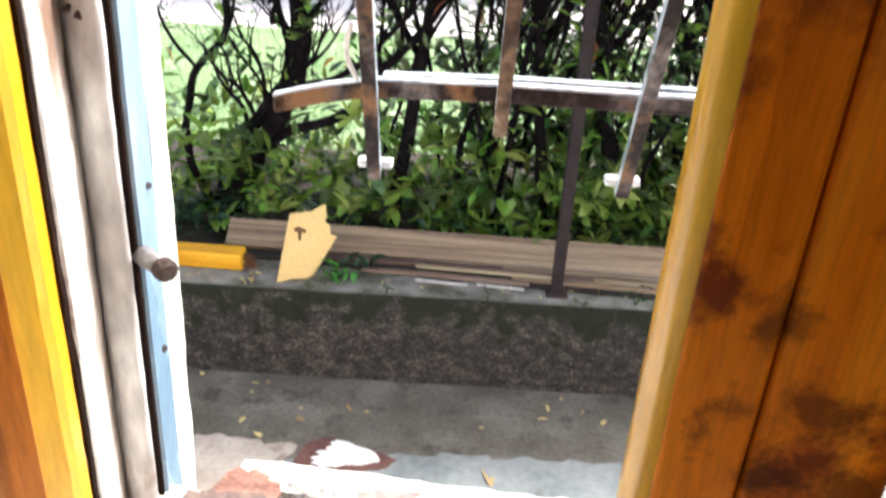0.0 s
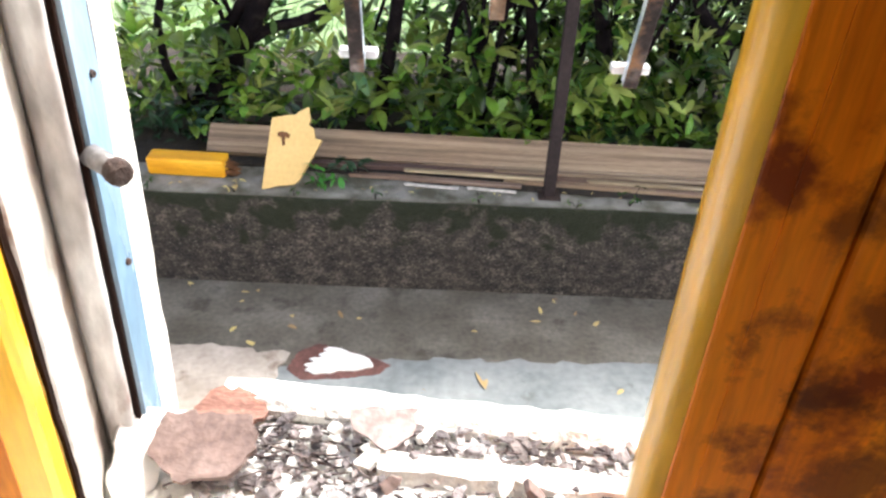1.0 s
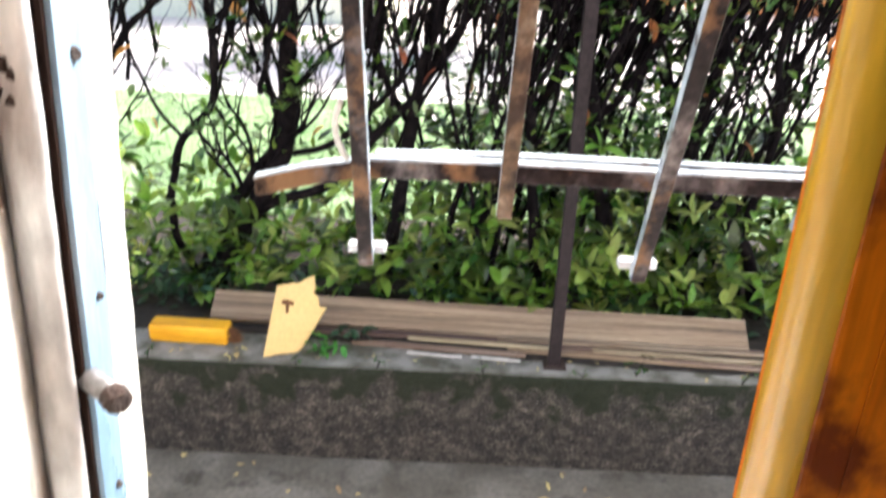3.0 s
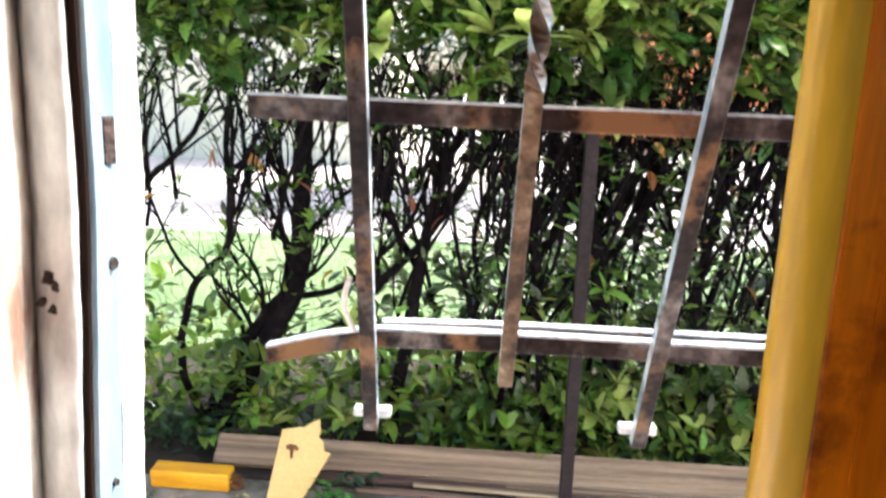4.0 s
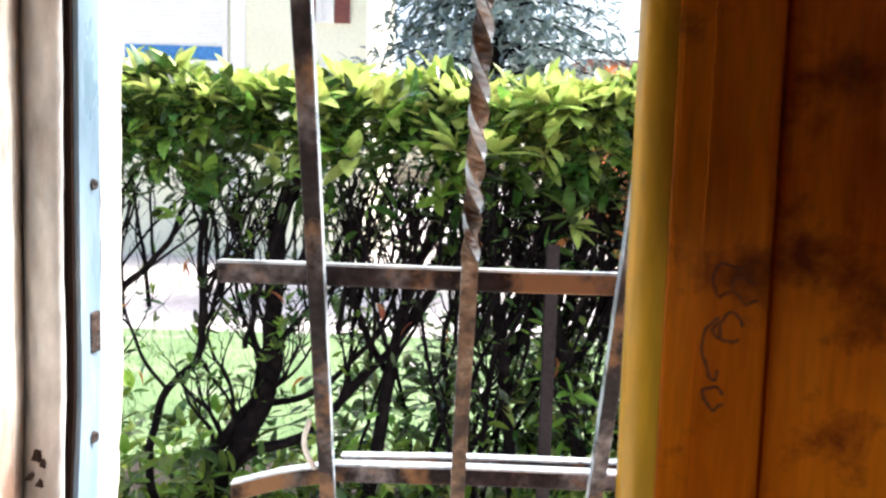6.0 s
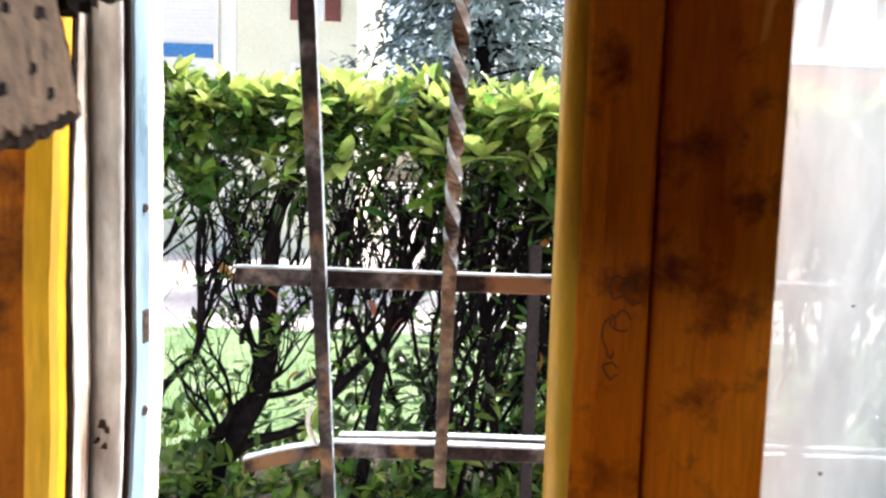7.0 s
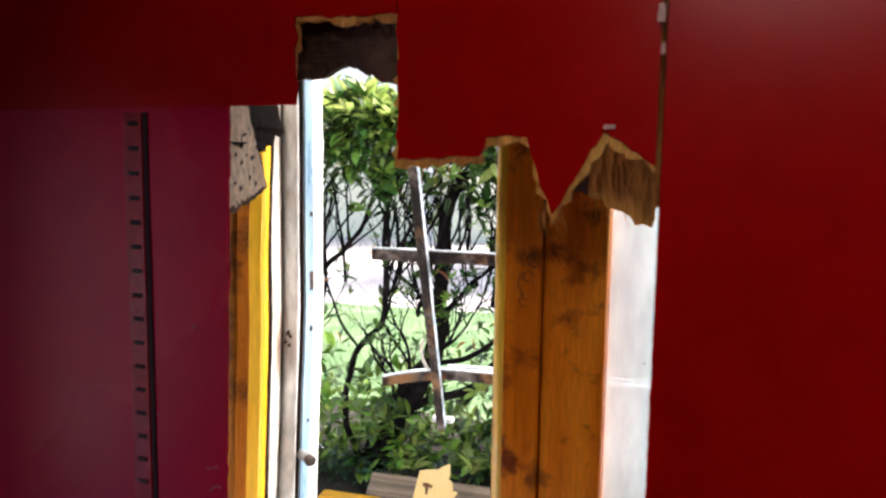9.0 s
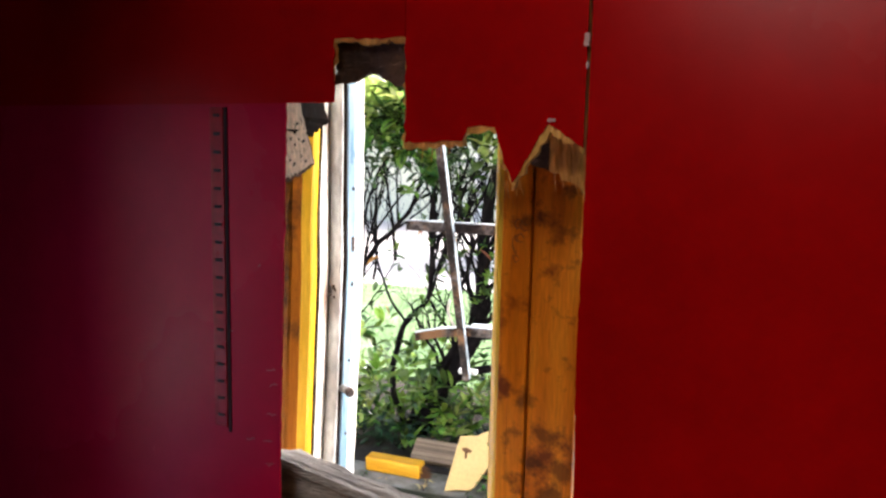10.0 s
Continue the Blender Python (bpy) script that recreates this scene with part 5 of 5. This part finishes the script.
# the thick leaning trunk with its boughs
MAIN_STEMS = ((0.036, ((-0.86, 0.32), (-0.75, 0.54), (-0.64, 0.73), (-0.575, 0.88), (-0.55, 1.05), (-0.54, 1.28), (-0.52, 1.50), (-0.45, 1.72)), 0.0),
              (0.026, ((-0.90, 0.34), (-0.79, 0.60), (-0.68, 0.77), (-0.585, 0.90)), 0.03),
              (0.017, ((-0.66, 0.66), (-0.58, 0.70), (-0.44, 0.74), (-0.35, 0.82), (-0.25, 0.95), (-0.10, 1.11), (0.04, 1.33), (0.12, 1.55)), -0.02),
              (0.011, ((-0.58, 0.84), (-0.45, 0.87), (-0.33, 0.96), (-0.20, 1.10), (-0.12, 1.30), (-0.06, 1.55)), 0.04),
              (0.010, ((-0.55, 1.05), (-0.44, 1.18), (-0.34, 1.28), (-0.28, 1.50)), 0.03),
              (0.009, ((-0.55, 1.16), (-0.66, 1.32), (-0.68, 1.50), (-0.64, 1.70)), 0.05))
MID_STEMS = ((0.023, ((-0.24, 0.32), (-0.185, 0.68), (-0.15, 0.91), (-0.125, 1.07), (-0.09, 1.24), (-0.03, 1.42), (0.04, 1.65)), 0.0),
             (0.012, ((-0.14, 0.95), (-0.24, 1.12), (-0.28, 1.32), (-0.24, 1.60)), 0.04),
             (0.011, ((0.02, 0.32), (0.0, 0.62), (0.06, 0.88), (0.04, 1.12), (0.12, 1.36), (0.14, 1.62)), 0.05))
POST_STEMS = ((0.020, ((0.33, 0.32), (0.27, 0.80), (0.24, 1.09), (0.21, 1.27), (0.23, 1.49), (0.28, 1.72)), 0.02),
              (0.014, ((0.25, 1.02), (0.34, 1.18), (0.37, 1.40), (0.36, 1.66)), 0.05))
EAST_STEMS = ((0.024, ((0.60, 0.32), (0.52, 0.70), (0.44, 1.08), (0.40, 1.31), (0.40, 1.54), (0.46, 1.74)), 0.0),
              (0.013, ((0.46, 1.0), (0.58, 1.15), (0.66, 1.36), (0.66, 1.62)), 0.04))
END_STEMS = ((0.020, ((1.10, 0.32), (1.02, 0.60), (0.80, 0.86), (0.84, 1.20), (0.82, 1.43), (0.88, 1.70)), 0.0),
             (0.014, ((1.02, 0.60), (1.06, 1.0), (1.02, 1.30), (1.08, 1.66)), 0.03))
HEDGE = ((-2.55, 3, (), 30, 1.0, 0, 1.40, 20), (-2.0, 3, (), 30, 1.0, 0, 1.40, 20), (-1.45, 1, (), 12, 0.7, 0, 1.48, 9), (-0.98, 0, WEST_STEMS, 12, 0.7, 0, 1.48, 7), (-0.64, 0, MAIN_STEMS, 24, 0.9, 0, 1.46, 12),
         (-0.14, 4, MID_STEMS, 120, 1.2, 5, 1.38, 24), (0.28, 7, POST_STEMS, 230, 1.3, 14, 1.32, 28), (0.60, 7, EAST_STEMS, 270, 1.4, 8, 1.28, 26), (0.98, 7, END_STEMS, 240, 1.3, 4, 1.28, 26),
         (1.5, 5, (), 110, 1.0, 0, 1.3, 22), (2.0, 4, (), 60, 1.0, 0, 1.3, 22))
for i, (x, stems, trunks, loose, low_fill, big, crown_low, fan) in enumerate(HEDGE):
    shrub(x, 2.55, 100 + i, stems, 0.30 if abs(x) > 1.4 else 0.26, 70 if -1.3 < x < 1.2 else 8, trunks, loose, low_fill, big, crown_low, fan)

# ivy and weeds along the kerb
rnd = random.Random(15)
ivy = [leaf_pose((rnd.choice([rnd.uniform(-1.4, -0.7), rnd.uniform(-1.6, 1.6)]), rnd.uniform(2.38, 2.55), rnd.uniform(0.34, 0.46)), (rnd.gauss(0, 1), rnd.gauss(-0.3, 0.5), rnd.gauss(0.2, 0.4)), rnd.uniform(0.03, 0.06), rnd) for i in range(520)]
tagged(new("ivy", leaf_cloud("ivy", ivy, IVY, 1)), "dark green ivy creeping behind the kerb", "ivy", kind="stuff")


def weed(at, n, size, spread, label, material, seed):
    rnd = random.Random(seed)
    w = thing("weed", label, "weed")
    bm = bmesh.new()
    leaves = []
    for i in range(n):
        tip = Vector(at) + Vector((rnd.gauss(0, spread), rnd.gauss(0, spread * 0.5), abs(rnd.gauss(spread, spread * 0.6)) + 0.01))
        tube(bm, [Vector(at), (Vector(at) + tip) / 2 + Vector((0, 0, 0.008)), tip], [0.0014, 0.0011, 0.0008], 4)
        leaves += [leaf_pose(tip, (rnd.gauss(0, 1), rnd.gauss(-0.4, 0.5), rnd.gauss(0.2, 0.4)), size * rnd.uniform(0.7, 1.2), rnd) for j in range(3)]
    part("stems", bm, BARK, w)
    ob = new("leaves", leaf_cloud("leaves", leaves, material, 1))
    ob.parent = w


weed((-0.375, 2.125, 0.336), 10, 0.034, 0.028, "low green weed growing beside the leaning board", shader("weed_green", [(0.03, 0.16, 0.02), (0.07, 0.26, 0.03)], rough=0.5, bump=0, vary=0.3, sheer=0.2), 3)
weed((-0.27, 2.20, 0.338), 6, 0.04, 0.03, "dark green weed growing before the plank", IVY, 4)
weed((0.585, 2.085, 0.336), 6, 0.022, 0.03, "small pale green weed sprouting from the kerb", LEAF, 5)
weed((-0.635, 2.075, 0.334), 4, 0.02, 0.02, "small yellowish weed sprouting from the kerb", LITTER, 6)

# fallen leaves
rnd = random.Random(21)
fallen = [leaf_mesh("fallen_leaf", s, LITTER) for s in range(3)]
for i in range(34):
    x = rnd.uniform(-0.95, 1.1)
    y = rnd.choice([rnd.uniform(1.74, 2.05), rnd.uniform(1.85, 2.05), rnd.uniform(1.45, 1.72)])
    s = rnd.uniform(0.018, 0.048)
    ob = tagged(new("fallen_leaf", fallen[i % 3]), "small dry yellow leaf lying on the path", "leaf", group="fallen leaves on the path")
    ob.matrix_world = pose(x, y, 0.0035, rnd.gauss(0, 5), rnd.gauss(0, 5), rnd.uniform(0, 360)) @ Matrix.Diagonal((s, s, s * 0.5, 1))
ob = tagged(new("fallen_leaf", fallen[1]), "curled pale pinkish leaf lying on the path", "leaf", group="fallen leaves on the path")
ob.matrix_world = pose(0.150, 1.60, 0.006, 0, 12, 10) @ Matrix.Diagonal((0.075, 0.11, 0.05, 1))

rnd = random.Random(27)
for i in range(22):
    sz = rnd.uniform(0.012, 0.026)
    ob = tagged(new("fallen_leaf", fallen[i % 3]), "small dry leaf lying on the kerb", "leaf", group="fallen leaves on the kerb")
    ob.matrix_world = pose(rnd.uniform(-1.0, 1.1), rnd.uniform(2.085, 2.15), 0.3395, rnd.gauss(0, 6), rnd.gauss(0, 6), rnd.uniform(0, 360)) @ Matrix.Diagonal((sz, sz, sz * 0.5, 1))
for i, (x, y) in enumerate(((-0.9, 2.067), (-0.2, 2.068), (0.12, 2.068), (0.42, 2.066), (0.9, 2.068), (-0.45, 2.07))):
    weed((x, y, 0.333), 3, 0.014, 0.014, "tiny tuft of weed on the kerb's edge", LEAF, 90 + i)

# grass of the lawn
rnd = random.Random(33)
blades = []
for i in range(16000):
    x, y = rnd.uniform(-3.8, 2.8), 3.4 + 4.2 * rnd.random() ** 1.6
    blades.append(leaf_pose((x, y, 0.11), (rnd.gauss(0, 0.35), rnd.gauss(0, 0.35), 1), rnd.uniform(0.04, 0.10), rnd) @ Matrix.Diagonal((0.14, 1, 1, 1)))
tagged(new("grass", leaf_cloud("grass", blades, BLADE, 2)), "long bright green grass on the lawn", "grass", kind="stuff")

# ---- houses and tree beyond ----
house = thing("house", "pale yellow rendered house with brown shutters", "house")
part("wall", boxed(-14, -1.72, 16.0, 24, -0.1, 8.2), HOUSEM, house)
bm = bmesh.new()
for p in ((-14.5, 15.4, 8.2), (-1.2, 15.4, 8.2), (-1.2, 24.6, 8.2), (-14.5, 24.6, 8.2), (-11, 20, 10.2), (-4.6, 20, 10.2)):
    bm.verts.new(p)
bm.verts.ensure_lookup_table()
for f in ((0, 1, 5, 4), (1, 2, 5), (2, 3, 4, 5), (3, 0, 4), (0, 3, 2, 1)):
    bm.faces.new([bm.verts[i] for i in f])
part("roof", bm, TILE, house)
part("plinth_band", boxed(-4.55, -4.25, 15.93, 15.998, -0.1, 8.2), HOUSEW, house, "white corner pilaster")


def far_window(u0, u1, z0, z1, depth, parent):
    w = part("window", boxed(u0, u1, depth - 0.02, depth - 0.003, z0, z1), HOUSEW, parent)
    bm = bmesh.new()
    t = 0.09
    for a in ((u0, u0 + t, z0, z1), (u1 - t, u1, z0, z1), (u0 + t, u1 - t, z0, z0 + t), (u0 + t, u1 - t, z1 - t, z1)):
        box(bm, a[0], a[1], depth - 0.08, depth - 0.021, a[2], a[3])
    part("window_frame", bm, HOUSEW, w)
    return w


w = far_window(-7.6, -4.62, 3.0, 5.55, 16.0, house)
for i in range(11):
    part("slat", boxed(-7.5, -4.72, 15.955, 15.975, 4.46 + 0.085 * i, 4.538 + 0.085 * i), HOUSEW, w)
part("awning", boxed(-6.75, -4.74, 15.93, 15.975, 4.09, 4.36), BLUEM, w, "bright blue strip below the slats")
w = far_window(-2.78, -2.42, 4.92, 6.4, 16.0, house)
for u0, u1 in ((-3.13, -2.80), (-2.40, -2.08)):
    sh = part("shutter", boxed(u0, u1, 15.93, 15.98, 4.92, 6.45, bevel=0.01), SHUTM, house, "brown-red wooden shutter")
    for i in range(12):
        part("slat", boxed(u0 + 0.05, u1 - 0.05, 15.915, 15.929, 5.02 + 0.115 * i, 5.09 + 0.115 * i), SHUTM, sh)
w = far_window(-3.1, -2.3, 2.5, 4.05, 16.0, house)
part("pane", boxed(-3.0, -2.4, 15.965, 15.978, 2.6, 3.95), shader("far_dark_pane", [(0.10, 0.13, 0.18), (0.16, 0.19, 0.24)], rough=0.1, bump=0), w)

ohouse = thing("house", "small orange house with a brown tiled roof", "house")
part("wall", boxed(4.6, 14, 24, 30, -0.1, 5.5), ORANGEM, ohouse)
bm = bmesh.new()
for p in ((4.2, 23.4, 5.5), (14.5, 23.4, 5.5), (14.5, 30.6, 5.5), (4.2, 30.6, 5.5), (4.2, 23.4, 5.62), (14.5, 23.4, 5.62), (14.5, 27, 6.0), (4.2, 27, 6.0), (14.5, 30.6, 5.62), (4.2, 30.6, 5.62)):
    bm.verts.new(p)
bm.verts.ensure_lookup_table()
for f in ((0, 1, 2, 3), (0, 1, 5, 4), (4, 5, 6, 7), (7, 6, 8, 9), (9, 8, 2, 3), (0, 4, 7, 9, 3), (1, 5, 6, 8, 2)):
    bm.faces.new([bm.verts[i] for i in f])
part("roof", bm, TILE, ohouse)

spruce = thing("spruce", "large blue-grey spruce tree with drooping limbs", "tree")
rnd = random.Random(8)
bm = bmesh.new()
tube(bm, [(0.75, 12.5, 0), (0.72, 12.5, 3), (0.78, 12.5, 6), (0.75, 12.5, 9.5)], [0.2, 0.16, 0.1, 0.02], 8)
part("trunk", bm, BARK, spruce, smooth=True)
limbs, needles = bmesh.new(), []
for i in range(120):
    z = 2.6 + 6.4 * (i / 120) ** 1.1
    r = 2.7 * max(0.12, 1 - (z - 2.4) / 8.0) * rnd.uniform(0.75, 1.1)
    a = i * 2.4 + rnd.gauss(0, 0.2)
    d = Vector((math.cos(a), math.sin(a), 0))
    base = Vector((0.75, 12.5, z))
    pts = [base + d * r * f + Vector((0, 0, 0.25 * math.sin(f * 2.6) - 0.55 * f * f)) for f in (0, 0.25, 0.5, 0.75, 1)]
    tube(limbs, pts, [0.035, 0.028, 0.02, 0.014, 0.006], 4)
    if a % 6.283 < 0.25:
        continue
    for j in range(150):
        f = rnd.uniform(0.15, 1.0)
        k = min(3, int(f * 4))
        p = pts[k].lerp(pts[k + 1], f * 4 - k) + Vector((rnd.gauss(0, 0.13), rnd.gauss(0, 0.13), rnd.gauss(-0.05, 0.09)))
        w = d * rnd.uniform(0.2, 1) + Vector((rnd.gauss(0, 0.6), rnd.gauss(0, 0.6), rnd.gauss(-0.1, 0.5)))
        needles.append(leaf_pose(p, w, rnd.uniform(0.12, 0.24), rnd))
part("limbwork", limbs, BARK, spruce)
ob = new("crown", leaf_cloud("crown", needles, NEEDLE, 0))
ob.parent = spruce
tagged(ob, "blue-grey needle sprays", kind="stuff")
